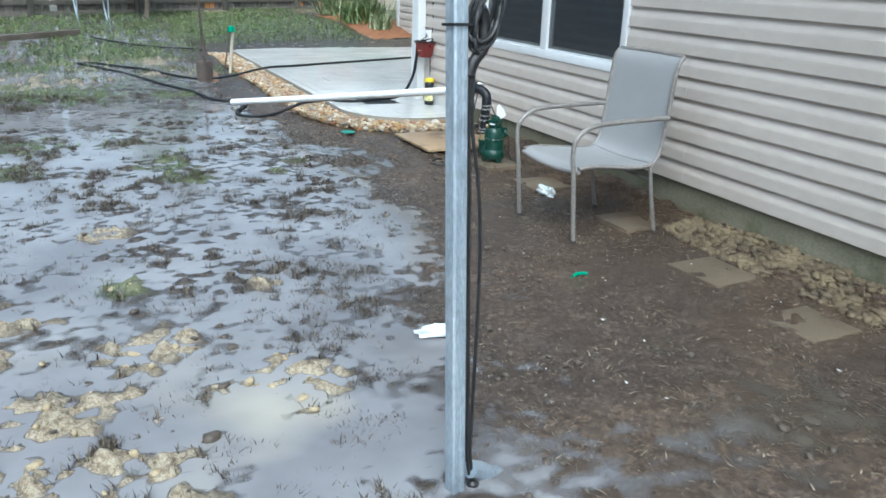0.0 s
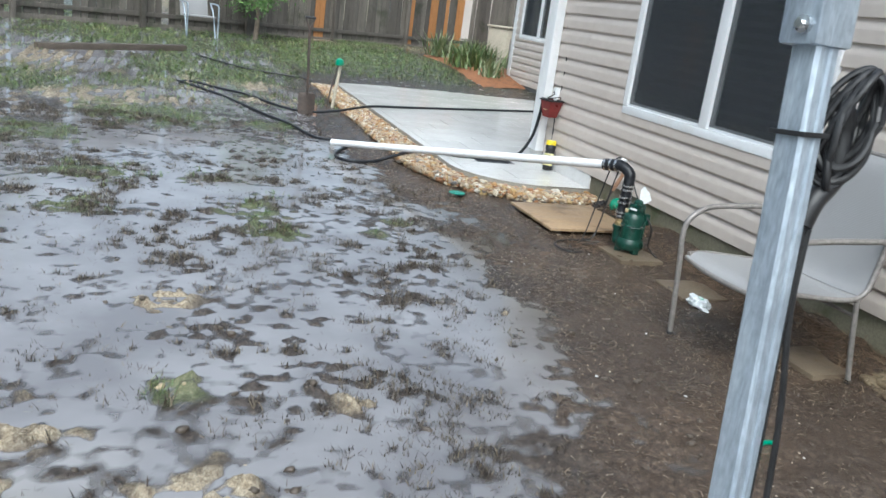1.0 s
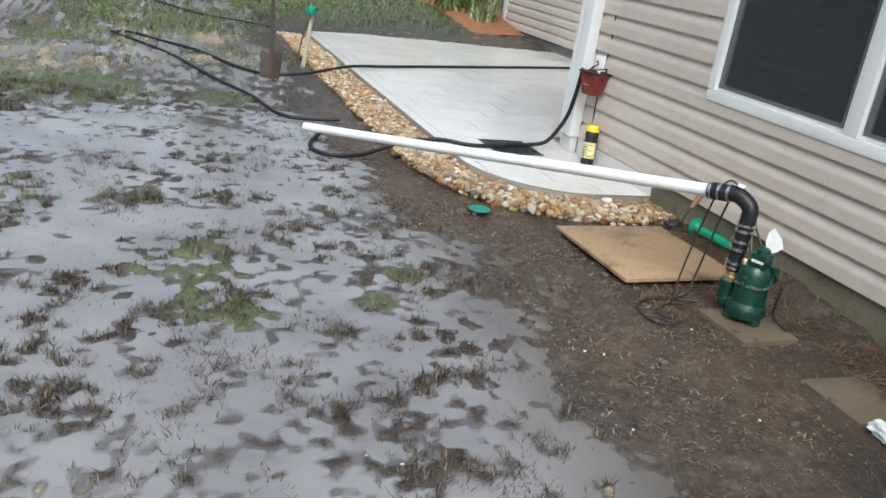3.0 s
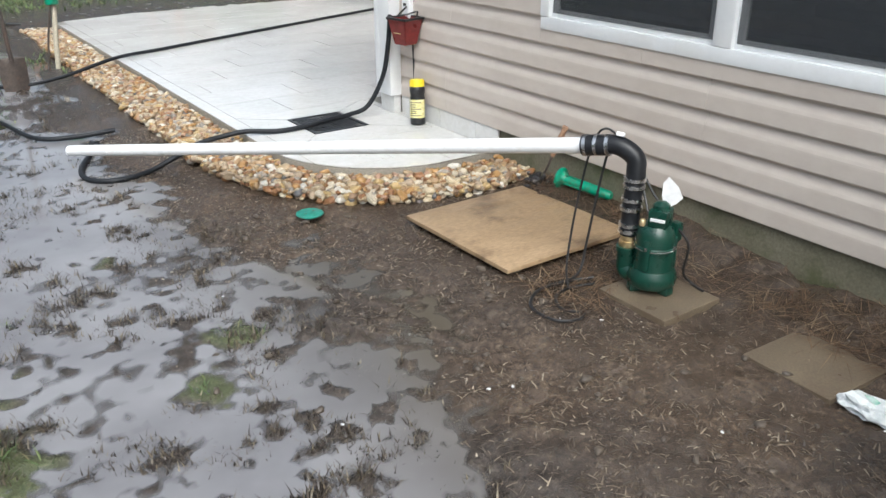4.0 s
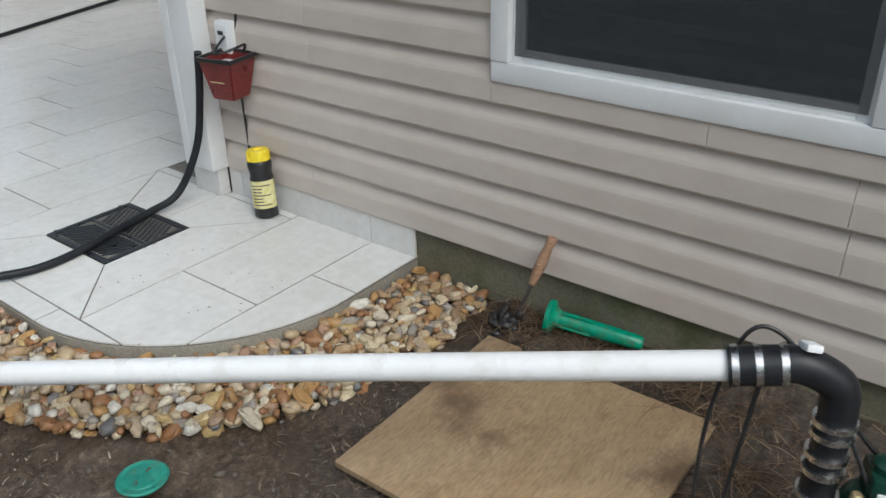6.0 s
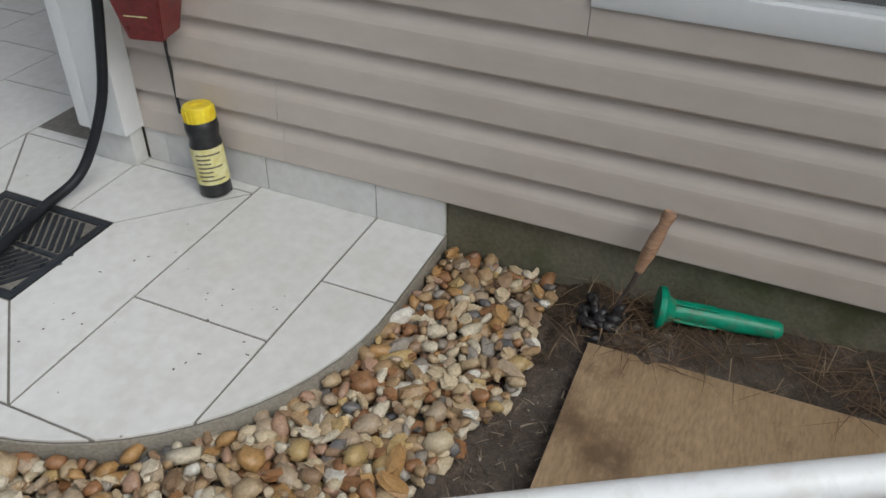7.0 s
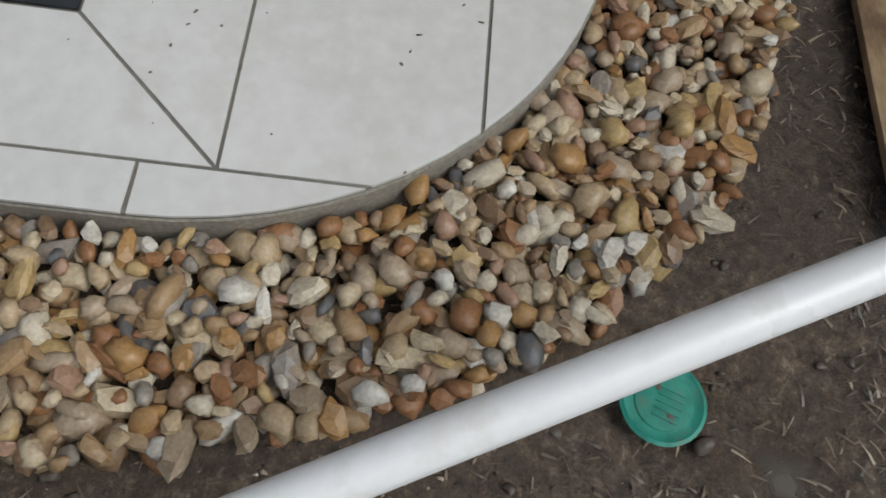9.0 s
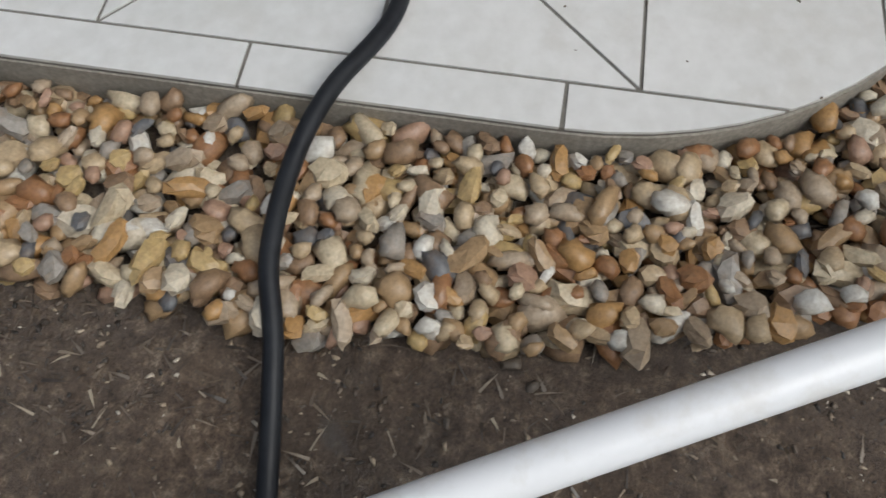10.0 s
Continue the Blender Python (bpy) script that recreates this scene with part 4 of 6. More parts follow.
# ---- hoses ----
def lie(run, r=0.0165):
    """Keeps a hose from sinking into the ground."""
    out = []
    for x, y, z in run:
        near = max(float(ground_height(np.array([x + d]), np.array([y + e]))[0]) for d, e in ((0, 0), (0.03, 0), (-0.03, 0), (0, 0.05), (0, -0.05)))
        out.append((x, y, max(z, near + r * 0.75)))
    return out


hose = thing("black_hose", (1.9, 8.8, 0.1), 0, "long black discharge hose looped over lawn, pebbles and patio", "hose")
run = [(3.17, 8.66, 0.80), (3.175, 8.70, 0.62), (3.15, 8.735, 0.42), (3.06, 8.78, 0.24), (2.93, 8.80, 0.197), (2.78, 8.775, 0.193), (2.60, 8.735, 0.19), (2.42, 8.735, 0.19), (2.25, 8.80, 0.20), (2.12, 8.83, 0.185), (1.98, 8.83, 0.168), (1.86, 8.80, 0.135), (1.66, 8.77, 0.075), (1.47, 8.74, 0.07), (1.36, 8.84, 0.07), (1.36, 9.02, 0.07), (1.45, 9.25, 0.07), (1.56, 9.50, 0.07)]
run = lie(run)
part("hose_run", tube([Vector(p) - Vector((1.9, 8.8, 0.1)) for p in run], 0.0148, 12), M_HOSE, hose)
part("hose_end", lathe([(0.014, 0), (0.021, 0.0), (0.021, 0.05), (0.014, 0.05)], 16, None, pose(-0.34, 0.70, -0.03, -90, 0, 24)), M_BLACKP, hose)
hose2 = thing("black_hose", (1.6, 9.9, 0.1), 0, "long black hose in a narrow loop across the lawn", "hose")
run = [(1.72, 9.70, 0.075), (1.5, 9.74, 0.075), (1.27, 9.86, 0.075), (1.13, 10.47, 0.075), (0.89, 11.12, 0.075), (0.49, 12.37, 0.075), (0.02, 13.05, 0.08), (0.02, 13.25, 0.08), (0.17, 13.28, 0.08), (0.5, 12.96, 0.08), (0.82, 12.42, 0.08), (1.15, 11.72, 0.09), (1.42, 11.45, 0.09), (1.75, 11.45, 0.12), (2.05, 11.55, 0.17), (2.3, 11.67, 0.195), (2.7, 11.85, 0.19), (3.3, 12.1, 0.19), (4.0, 12.38, 0.19), (5.0, 12.78, 0.19), (5.95, 13.15, 0.19)]
run = lie(run)
part("hose_run", tube([Vector(p) - Vector((1.6, 9.9, 0.1)) for p in run], 0.0148, 12), M_HOSE, hose2)

# ---- plywood cover, pavers ----
lid = thing("plywood_cover", (2.74, 6.905, 0.108), 1.0, "stained wet plywood cover lying on the mud beside the pebbles", "board")
part("sheet", box((-0.345, -0.36, 0.012), (0.345, 0.36, 0.03), 0.002), M_PLY, lid)
for x in (-0.30, 0.27):
    part("batten", box((x, -0.33, -0.03), (x + 0.05, 0.33, 0.0125), 0.002), M_TIMBER, lid)


def paver(x, y, z, turn, wx=0.305, wy=0.32):
    ob = thing("paver", (x, y, z - 0.05), turn, "square wet sandstone paver sunk in the mud", "paver", "pavers along the house")
    bm = box((-wx / 2, -wy / 2, 0), (wx / 2, wy / 2, 0.05), 0.006)
    part("stone", bm, M_PAVER, ob)
    return ob


paver(2.77, 6.10, 0.114, 1), paver(2.838, 5.50, 0.094, -2), paver(2.90, 4.55, 0.088, 3), paver(2.80, 3.69, 0.073, 3, 0.31, 0.36), paver(2.745, 3.01, 0.070, 2, 0.31, 0.31), paver(2.73, 2.32, 0.072, 2)

# round turquoise access lid in the mud
disc = thing("access_lid", (2.09, 7.645, 0.088), 0, "round turquoise plastic access lid in the mud by the pebbles", "lid")
part("cover", lathe([(0.0, 0.0), (0.064, 0.0), (0.066, 0.005), (0.060, 0.008), (0.057, 0.006), (0.045, 0.006), (0.043, 0.008), (0.0, 0.0095)], 32), M_LID, disc)
for a in (20, 200):
    part("key_slot", box((0.018, -0.004, 0.0085), (0.034, 0.004, 0.0102), 0.001, None, pose(0, 0, 0, 0, 0, a)), M_CLOD, disc)
for k in range(5):
    part("embossed_bar", box((-0.028, -0.022 + 0.011 * k, 0.0085), (0.012, -0.018 + 0.011 * k, 0.0108), 0.0005, None, pose(0, 0, 0, 0, 0, 70)), M_LID, disc)

# ---- things against the wall ----
bottle = thing("spray_bottle", (3.215, 8.435, PZ), -10, "black plastic bottle with yellow cap and yellow label against the wall", "bottle")
bottle.matrix_world = pose(3.215, 8.435, PZ + 0.004, -6, 3, 0) @ pose(0, 0, 0, 0, 0, -10)
part("body", lathe([(0.0, 0.0), (0.043, 0.0), (0.046, 0.006), (0.046, 0.155), (0.042, 0.175), (0.046, 0.19), (0.048, 0.205), (0.046, 0.222), (0.034, 0.236), (0.0, 0.236)], 28), M_BLACKP, bottle)
cap = part("cap", lathe([(0.0, 0.22), (0.040, 0.22), (0.043, 0.224), (0.043, 0.262), (0.040, 0.268), (0.018, 0.268), (0.016, 0.262), (0.0, 0.262)], 28), M_YELLOW, bottle, "yellow cap")
for k in range(18):
    a = 6.2832 * k / 18
    part("grip", box((0.0425, -0.002, 0.226), (0.0452, 0.002, 0.26), 0.0006, None, pose(0, 0, 0, 0, 0, math.degrees(a))), M_YELLOW, cap, shade=False)
bm = bmesh.new()
cols = [[bm.verts.new((r * math.cos(a), r * math.sin(a), z)) for r, z in ((0.0468, 0.04), (0.0474, 0.04), (0.0474, 0.15), (0.0468, 0.15))] for a in (radians(150 + 160 * k / 16) for k in range(17))]
for a, b in zip(cols, cols[1:]):
    for k in range(4):
        bm.faces.new((a[k], a[(k + 1) % 4], b[(k + 1) % 4], b[k]))
label_o = part("label", bm, M_LABEL, bottle, "pale yellow label")
for k in range(7):
    bm = bmesh.new()
    z = 0.052 + 0.013 * k
    span = 50 if k % 3 else 90
    cols = [[bm.verts.new((0.0478 * math.cos(a), 0.0478 * math.sin(a), zz)) for zz in (z, z + 0.005)] for a in (radians(185 + span * n / 8) for n in range(9))]
    for a, b in zip(cols, cols[1:]):
        bm.faces.new((a[0], b[0], b[1], a[1]))
    part("print_bar", bm, M_INK, label_o)
for k in range(4):
    part("foot", box((0.02, -0.012, -0.002), (0.045, 0.012, 0.008), 0.002, None, pose(0, 0, 0.002, 0, 0, 45 + 90 * k)), M_BLACKP, bottle)

RB = (3.198, 8.53, 0.645)
red = thing("red_container", RB, 12, "dark red tapered plastic container hung on the wall", "container")


def frustum(b, t, z0, z1, wall=None, bm=None):
    bm = bm or bmesh.new()
    rows = [(b, z0), (t, z1)] + ([(t - wall, z1), (b - wall, z0 + wall)] if wall else [])
    rg = [[bm.verts.new((sx * r, sy * r, z)) for sx, sy in ((-1, -1), (1, -1), (1, 1), (-1, 1))] for r, z in rows]
    for a, c in zip(rg, rg[1:]):
        for k in range(4):
            bm.faces.new((a[k], a[(k + 1) % 4], c[(k + 1) % 4], c[k]))
    bm.faces.new(rg[0]), bm.faces.new(rg[-1])
    bmesh.ops.bevel(bm, geom=list(bm.edges), offset=0.004, segments=2, affect="EDGES")
    return bm


part("tub", frustum(0.048, 0.075, 0.0, 0.15, 0.006), M_RED, red)
bm = bmesh.new()
for s in (-1, 1):
    box((-0.082, s * 0.077 - 0.006, 0.145), (0.082, s * 0.077 + 0.006, 0.160), 0.004, bm)
    box((s * 0.077 - 0.006, -0.070, 0.145), (s * 0.077 + 0.006, 0.070, 0.160), 0.004, bm)
part("rim", bm, M_BLACKP, red, "black rim")
part("white_filling", box((-0.058, -0.058, 0.10), (0.058, 0.058, 0.128), 0.012), M_PAPER, red, "white folded cloth inside")
part("sticker", box((-0.075, -0.02, 0.055), (-0.072, 0.045, 0.10), 0.001, None, pose(0.003, -0.005, 0, 0, 10, 0)), M_LABEL, red, "pale sticker")
part("sticker_print", box((-0.0765, -0.01, 0.07), (-0.0755, 0.03, 0.085), 0.0, None, pose(0.003, -0.005, 0, 0, 10, 0)), M_INK, red)
part("hanger", tube([(0.07, -0.02, 0.15), (0.06, -0.04, 0.185), (0.0, -0.02, 0.175), (-0.03, 0.03, 0.165), (0.05, 0.05, 0.20), (0.10, 0.02, 0.26), (0.10, 0.02, 0.6)], 0.005, 8), M_CABLE, red, "black hanging cord")
part("lower_cord", tube([(0.075, 0.02, 0.01), (0.09, 0.03, -0.08), (0.095, 0.03, -0.28)], 0.005, 8), M_CABLE, red, "black cord")
outlet = thing("outlet_box", (3.288, 8.61, 0.785), 0, "white outdoor electric outlet box on the siding", "outlet")
part("box", box((-0.035, -0.04, 0.0), (0.0, 0.04, 0.12), 0.005), M_WHITE, outlet)
part("cover", box((-0.042, -0.033, 0.01), (-0.036, 0.033, 0.11), 0.003), M_WHITE, outlet)
part("slot", box((-0.0435, -0.015, 0.07), (-0.0425, 0.015, 0.085), 0.0), M_BLACKP, outlet)

trowel = thing("garden_trowel", (3.165, 7.245, 0.125), 0, "hand trowel with worn wooden handle stuck in the soil", "trowel")
ax = (Vector((3.25, 7.16, 0.44)) - Vector((3.165, 7.245, 0.125))).to_track_quat("Z", "Y").to_matrix().to_4x4()
part("handle", lathe([(0.0, 0.17), (0.011, 0.17), (0.012, 0.18), (0.017, 0.22), (0.0165, 0.27), (0.013, 0.30), (0.017, 0.325), (0.014, 0.335), (0.0, 0.337)], 16, None, ax), M_WOODH, trowel, "worn wooden handle")
part("neck", tube([ax @ Vector((0, 0, 0.0)), ax @ Vector((0.006, 0, 0.07)), ax @ Vector((0.0, 0, 0.13)), ax @ Vector((0, 0, 0.175))], 0.006, 8), M_RUST, trowel)
bm = bmesh.new()
rows = [[ax @ Vector((x, (x / 0.06) ** 2 * 0.014 + th, z)) for x in (-w, -w / 2, 0, w / 2, w)] for th in (0, 0.003) for z, w in ((-0.1, 0.012), (-0.05, 0.032), (0.0, 0.036), (0.02, 0.03))]
vr = [[bm.verts.new(p) for p in r] for r in rows]
for base in (0, 4):
    for a, b in zip(vr[base:base + 4], vr[base + 1:base + 4]):
        for k in range(4):
            bm.faces.new((a[k], a[k + 1], b[k + 1], b[k]))
part("blade", bm, M_RUST, trowel)
# heap of black lumps, stands in for the trowel's black plastic blade
lump = thing("trowel_clump", (3.17, 7.27, 0.09), 0, "rough black clump in place of the trowel's black blade", "soil")
rng = np.random.RandomState(3)
items = []
for k in range(60):
    pv, pf = pebble(rng, *(rng.uniform(0.008, 0.026, 3)), rough=0.45)
    items.append((pv, pf, pose(*(rng.normal(0, 0.026, 2)), rng.uniform(0.0, 0.075), *(rng.uniform(0, 360, 3)))))
M_BLACKCLUMP = surface("rough_black_mass", (0.012, 0.011, 0.012), (0.03, 0.026, 0.026), 30, (0.3, 0.6), bumps=0.5)
tagged(put("clump", scatter_mesh("clump", items, M_BLACKCLUMP), lump), kind="stuff")

dib = thing("green_stake", (3.215, 7.132, 0.187), 0, "bright green ribbed plastic ground stake lying on the soil", "stake")
ax = (Vector((3.285, 6.86, 0.165)) - Vector((3.22, 7.135, 0.19))).to_track_quat("Z", "Y").to_matrix().to_4x4()
part("shaft", lathe([(0.0, 0.0), (0.026, 0.0), (0.026, 0.17), (0.024, 0.22), (0.022, 0.275), (0.016, 0.285), (0.0, 0.287)], 24, None, ax), M_TEAL, dib)
part("flange", lathe([(0.0, -0.012), (0.052, -0.012), (0.054, -0.006), (0.054, 0.002), (0.034, 0.014), (0.026, 0.03), (0.0, 0.03)], 28, None, ax), M_TEAL, dib)
for k in range(11):
    part("slot", box((-0.028, -0.010, 0.08 + 0.015 * k), (0.0, 0.010, 0.086 + 0.015 * k), 0.001, None, ax @ pose(0, 0, 0, 0, 0, 115)), M_CLOD, dib, "muddy slot")
for k in range(4):
    part("fin", box((0.024, -0.002, 0.03), (0.032, 0.002, 0.13), 0.001, None, ax @ pose(0, 0, 0, 0, 0, 90 * k + 20)), M_TEAL, dib)

# ---- garden chair ----
chair = thing("garden_chair", (2.335, 4.617, 0.072), 2, "taupe metal garden chair with grey woven sling, facing the lawn", "chair")
HW = 0.292
for s in (-1, 1):
    y = s * HW
    part("front_leg", tube([(0.0, y, 0.0), (-0.035, y, 0.38), (-0.05, y, 0.50), (-0.035, y, 0.585), (0.06, y, 0.65), (0.25, y, 0.668), (0.42, y, 0.672), (0.59, y, 0.675)], 0.0135, 12), M_CHAIR, chair)
    part("side_frame", tube([(0.0, y * 0.97, 0.42), (0.12, y * 0.97, 0.425), (0.42, y * 0.97, 0.40), (0.53, y * 0.97, 0.43), (0.57, y * 0.97, 0.56), (0.60, y * 0.97, 0.84), (0.62, y * 0.97, 0.965), (0.655, y * 0.97, 1.01)], 0.0125, 12), M_CHAIR, chair)
    part("rear_leg", tube([(0.50, y * 0.97, 0.41), (0.53, y * 0.985, 0.22), (0.575, y, 0.0)], 0.0125, 12), M_CHAIR, chair)
    for x in (0.0, 0.575):
        part("foot_cap", lathe([(0.0, -0.004), (0.017, -0.004), (0.017, 0.012), (0.0, 0.012)], 14, None, pose(x, y, 0)), M_BLACKP, chair)
part("front_rail", tube([(0.0, -HW, 0.40), (-0.012, -HW * 0.4, 0.385), (-0.012, HW * 0.4, 0.385), (0.0, HW, 0.40)], 0.012, 10), M_CHAIR, chair)
part("top_rail", tube([(0.655, -HW * 0.97, 1.01), (0.665, 0, 1.015), (0.655, HW * 0.97, 1.01)], 0.012, 10), M_CHAIR, chair)
part("rear_rail", tube([(0.52, -HW * 0.97, 0.32), (0.52, HW * 0.97, 0.32)], 0.009, 10), M_CHAIR, chair)


def sling(name, prof, width):
    bm = bmesh.new()
    run2 = spline(prof, 5)
    ys = [width * (2 * k / 8 - 1) for k in range(9)]
    lay = [[[bm.verts.new((p.x, y, p.z - 0.014 * (1 - (y / width) ** 2) + dz)) for y in ys] for p in run2] for dz in (0.0, 0.004)]
    for g in lay:
        for a, b in zip(g, g[1:]):
            for k in range(8):
                bm.faces.new((a[k], a[k + 1], b[k + 1], b[k]))
    n = len(run2)
    for a, b in ((0, 0), (n - 1, n - 1)):
        for k in range(8):
            bm.faces.new((lay[0][a][k], lay[0][a][k + 1], lay[1][a][k + 1], lay[1][a][k]))
    for k in (0, 8):
        for r in range(n - 1):
            bm.faces.new((lay[0][r][k], lay[0][r + 1][k], lay[1][r + 1][k], lay[1][r][k]))
    return part(name, bm, M_SLING, chair)


sling("seat", [(-0.01, 0, 0.405), (0.04, 0, 0.43), (0.14, 0, 0.425), (0.42, 0, 0.40), (0.51, 0, 0.41)], HW * 0.96)
sling("backrest", [(0.51, 0, 0.415), (0.545, 0, 0.46), (0.572, 0, 0.58), (0.60, 0, 0.84), (0.62, 0, 0.965), (0.655, 0, 1.02)], HW * 0.96)

# ---- steel post with cables ----
PO = (0.763, 2.493, 0.02)
POST_TILT = Matrix.Translation(PO) @ pose(0, 0, 0, -4.6, 0, 0)
steel = thing("steel_post", PO, 12, "galvanised steel post with black cables strapped to it", "post")
steel.matrix_world = POST_TILT @ pose(0, 0, 0, 0, 0, 12)
bm = bmesh.new()
prof = [(-0.031, -0.024), (-0.024, -0.031), (-0.008, -0.031), (-0.005, -0.026), (0.005, -0.026), (0.008, -0.031), (0.024, -0.031), (0.031, -0.024), (0.031, 0.024), (0.024, 0.031), (0.008, 0.031), (0.005, 0.026), (-0.005, 0.026), (-0.008, 0.031), (-0.024, 0.031), (-0.031, 0.024)]
prof = [(0.74 * a, 0.74 * b) for a, b in prof]
part("shaft", prism(prof, -0.25, 1.55), M_GALV, steel, angle=25)
part("bracket", box((-0.042, -0.030, 1.475), (0.036, 0.030, 1.66), 0.006), M_GALV, steel, "pale steel bracket")
for z in (1.50, 1.56, 1.62):
    part("bolt", lathe([(0.0, 0.0), (0.012, 0.0), (0.012, 0.008), (0.006, 0.009), (0.006, 0.016), (0.0, 0.016)], 8, None, pose(-0.042, -0.010, z, 0, -90, 0)), M_CLAMP, steel)
part("upper_plate", box((-0.034, -0.034, 1.66), (0.034, 0.034, 2.05), 0.004), M_GALV, steel)
bm = bmesh.new()
for s in (-1, 1):
    box((-0.028, s * 0.026 - 0.003, 1.355), (0.028, s * 0.026 + 0.003, 1.362), 0.001, bm)
    box((s * 0.026 - 0.003, -0.0225, 1.355), (s * 0.026 + 0.003, 0.0225, 1.362), 0.001, bm)
part("strap", bm, M_CABLE, steel, "black cable strap")
cables = thing("cable_coil", (PO[0] + 0.038, PO[1] + 0.0, PO[2] - 0.05), 0, "coil of black electric cable tied to the steel post", "cable")
cables.matrix_world = POST_TILT @ pose(0.028, 0, -0.05)
coil_rng = random.Random(6)
for k in range(8):
    cx, cz, w, hgt, dy = 0.048 + coil_rng.uniform(-0.008, 0.010), 1.425 + coil_rng.uniform(-0.014, 0.014), 0.030 + coil_rng.uniform(-0.008, 0.008), 0.074 + coil_rng.uniform(-0.012, 0.012), coil_rng.uniform(-0.014, 0.016)
    ring = [(cx + w * math.cos(a) + 0.02 * math.sin(a), dy + 0.012 * math.sin(2 * a + k), cz + hgt * math.sin(a)) for a in (6.2832 * n / 12 for n in range(13))]
    part("coil_loop", tube(ring, 0.0055, 8), M_CABLE, cables)
part("tied_strand", tube([(0.04, 0.0, 1.45), (0.052, 0.006, 1.42), (0.052, 0.006, 1.385), (0.05, 0.004, 1.35), (0.02, 0.0, 1.315), (0.006, 0.0, 1.28)], 0.016, 10), M_CABLE, cables)
for dx, sway in ((0.012, 0.0), (0.022, 0.018)):
    part("hanging_cable", tube([(dx, 0.0, 1.31), (dx - 0.004, 0.0, 1.15), (dx + sway, 0.002, 0.98), (dx + sway * 1.4, 0.004, 0.80), (dx + sway, 0.002, 0.6), (dx + sway * 0.4, 0.0, 0.4), (dx - 0.002, 0.0, 0.2), (dx + 0.012, 0.0, 0.09)], 0.0052, 8), M_CABLE, cables)
part("cable_end", lathe([(0.0, 0.0), (0.016, 0.0), (0.019, 0.01), (0.019, 0.035), (0.012, 0.042), (0.0, 0.042)], 16, None, pose(0.03, 0.0, 0.055)), M_BLACKP, cables)
stub = thing("conduit_stub", (PO[0] + 0.10, PO[1] + 0.03, 0.03), 0, "short grey PVC conduit elbow lying at the post's foot", "conduit")
part("elbow", tube([(-0.05, -0.02, 0.075), (-0.015, -0.005, 0.055), (0.03, 0.01, 0.02), (0.075, 0.02, -0.005)], 0.027, 16), M_GALV, stub)

# ---- litter ----
def crumple(name, place, size, mat, label, cat, seed, extra=None):
    ob = thing(name, place, 0, label, cat)
    bm = bmesh.new()
    bmesh.ops.create_icosphere(bm, subdivisions=3, radius=1.0)
    rg = random.Random(seed)
    off = Vector((rg.uniform(0, 50), rg.uniform(0, 50), 0))
    for v in bm.verts:
        k = 1 + 0.55 * noise.noise(v.co * 1.6 + off) + 0.30 * noise.noise(v.co * 4.0 + off)
        v.co = Vector((v.co.x * size[0] * k, v.co.y * size[1] * k, max(v.co.z, -0.3) * size[2] * k + size[2] * 0.3))
    part("wrapper", bm, mat, ob, angle=18)
    if extra:
        m2, lab = extra
        bm = bmesh.new()
        bmesh.ops.create_icosphere(bm, subdivisions=2, radius=1.0)
        for v in bm.verts:
            k = 1 + 0.5 * noise.noise(v.co * 2.2 + off)
            v.co = Vector((v.co.x * size[0] * 0.5 * k + size[0] * 0.35, v.co.y * size[1] * 0.6 * k, max(v.co.z, -0.2) * size[2] * 0.7 * k + size[2] * 0.55))
        part("printed_side", bm, m2, ob, lab, angle=18)
    return ob


M_PINK = surface("pink_printed_plastic", (0.62, 0.10, 0.22), (0.72, 0.55, 0.60), 40, (0.2, 0.4), bumps=0.2)
M_FILM = surface("crumpled_pale_plastic", (0.62, 0.66, 0.66), (0.76, 0.78, 0.78), 30, (0.15, 0.35), bumps=0.3)
M_MINT = surface("green_printed_plastic", (0.05, 0.32, 0.22), (0.55, 0.66, 0.60), 45, (0.2, 0.4), bumps=0.2)
crumple("plastic_wrapper", (1.144, 3.496, 0.062), (0.088, 0.035, 0.03), M_FILM, "crumpled pink and white plastic wrapper on the mud", "litter", 4, (M_PINK, "pink print"))
crumple("crushed_bottle", (2.715, 5.25, 0.088), (0.045, 0.085, 0.036), M_FILM, "crushed clear plastic bottle with green print on the mud", "litter", 8, (M_MINT, "green print"))
scrap = thing("green_scrap", (2.083, 3.86, 0.072), 15, "small bright green plastic scrap on the mud", "litter")
part("scrap", tube([(-0.05, 0, 0.004), (-0.01, 0.008, 0.008), (0.03, 0.0, 0.006), (0.05, -0.012, 0.004)], 0.009, 8), M_TEAL, scrap)

# ---- the far yard: spade, stake, fence, trees, neighbours ----
spade = thing("spade", (1.42, 11.4, 0.07), 0, "old spade standing upright, its rusty blade in the wet soil", "spade")
part("shaft", tube([(0.0, 0.0, 0.22), (-0.01, 0.0, 0.5), (-0.03, 0.0, 0.98)], 0.017, 10), M_RUST, spade)
part("handle_yoke", tube([(-0.075, 0.0, 1.10), (-0.07, 0, 1.06), (-0.03, 0.0, 0.98), (0.01, 0, 1.06), (0.015, 0.0, 1.10)], 0.011, 8), M_RUST, spade)
part("grip", tube([(-0.09, 0, 1.10), (0.03, 0, 1.10)], 0.016, 10), M_BLACKP, spade)
bm = bmesh.new()
lay = []
for dy in (0.0, 0.005):
    lay.append([[bm.verts.new((w * (k / 3 - 1), dy + 0.02 * (k / 3 - 1) ** 2, z)) for k in range(7)] for z, w in ((-0.04, 0.085), (0.06, 0.098), (0.20, 0.10), (0.24, 0.095), (0.25, 0.03))])
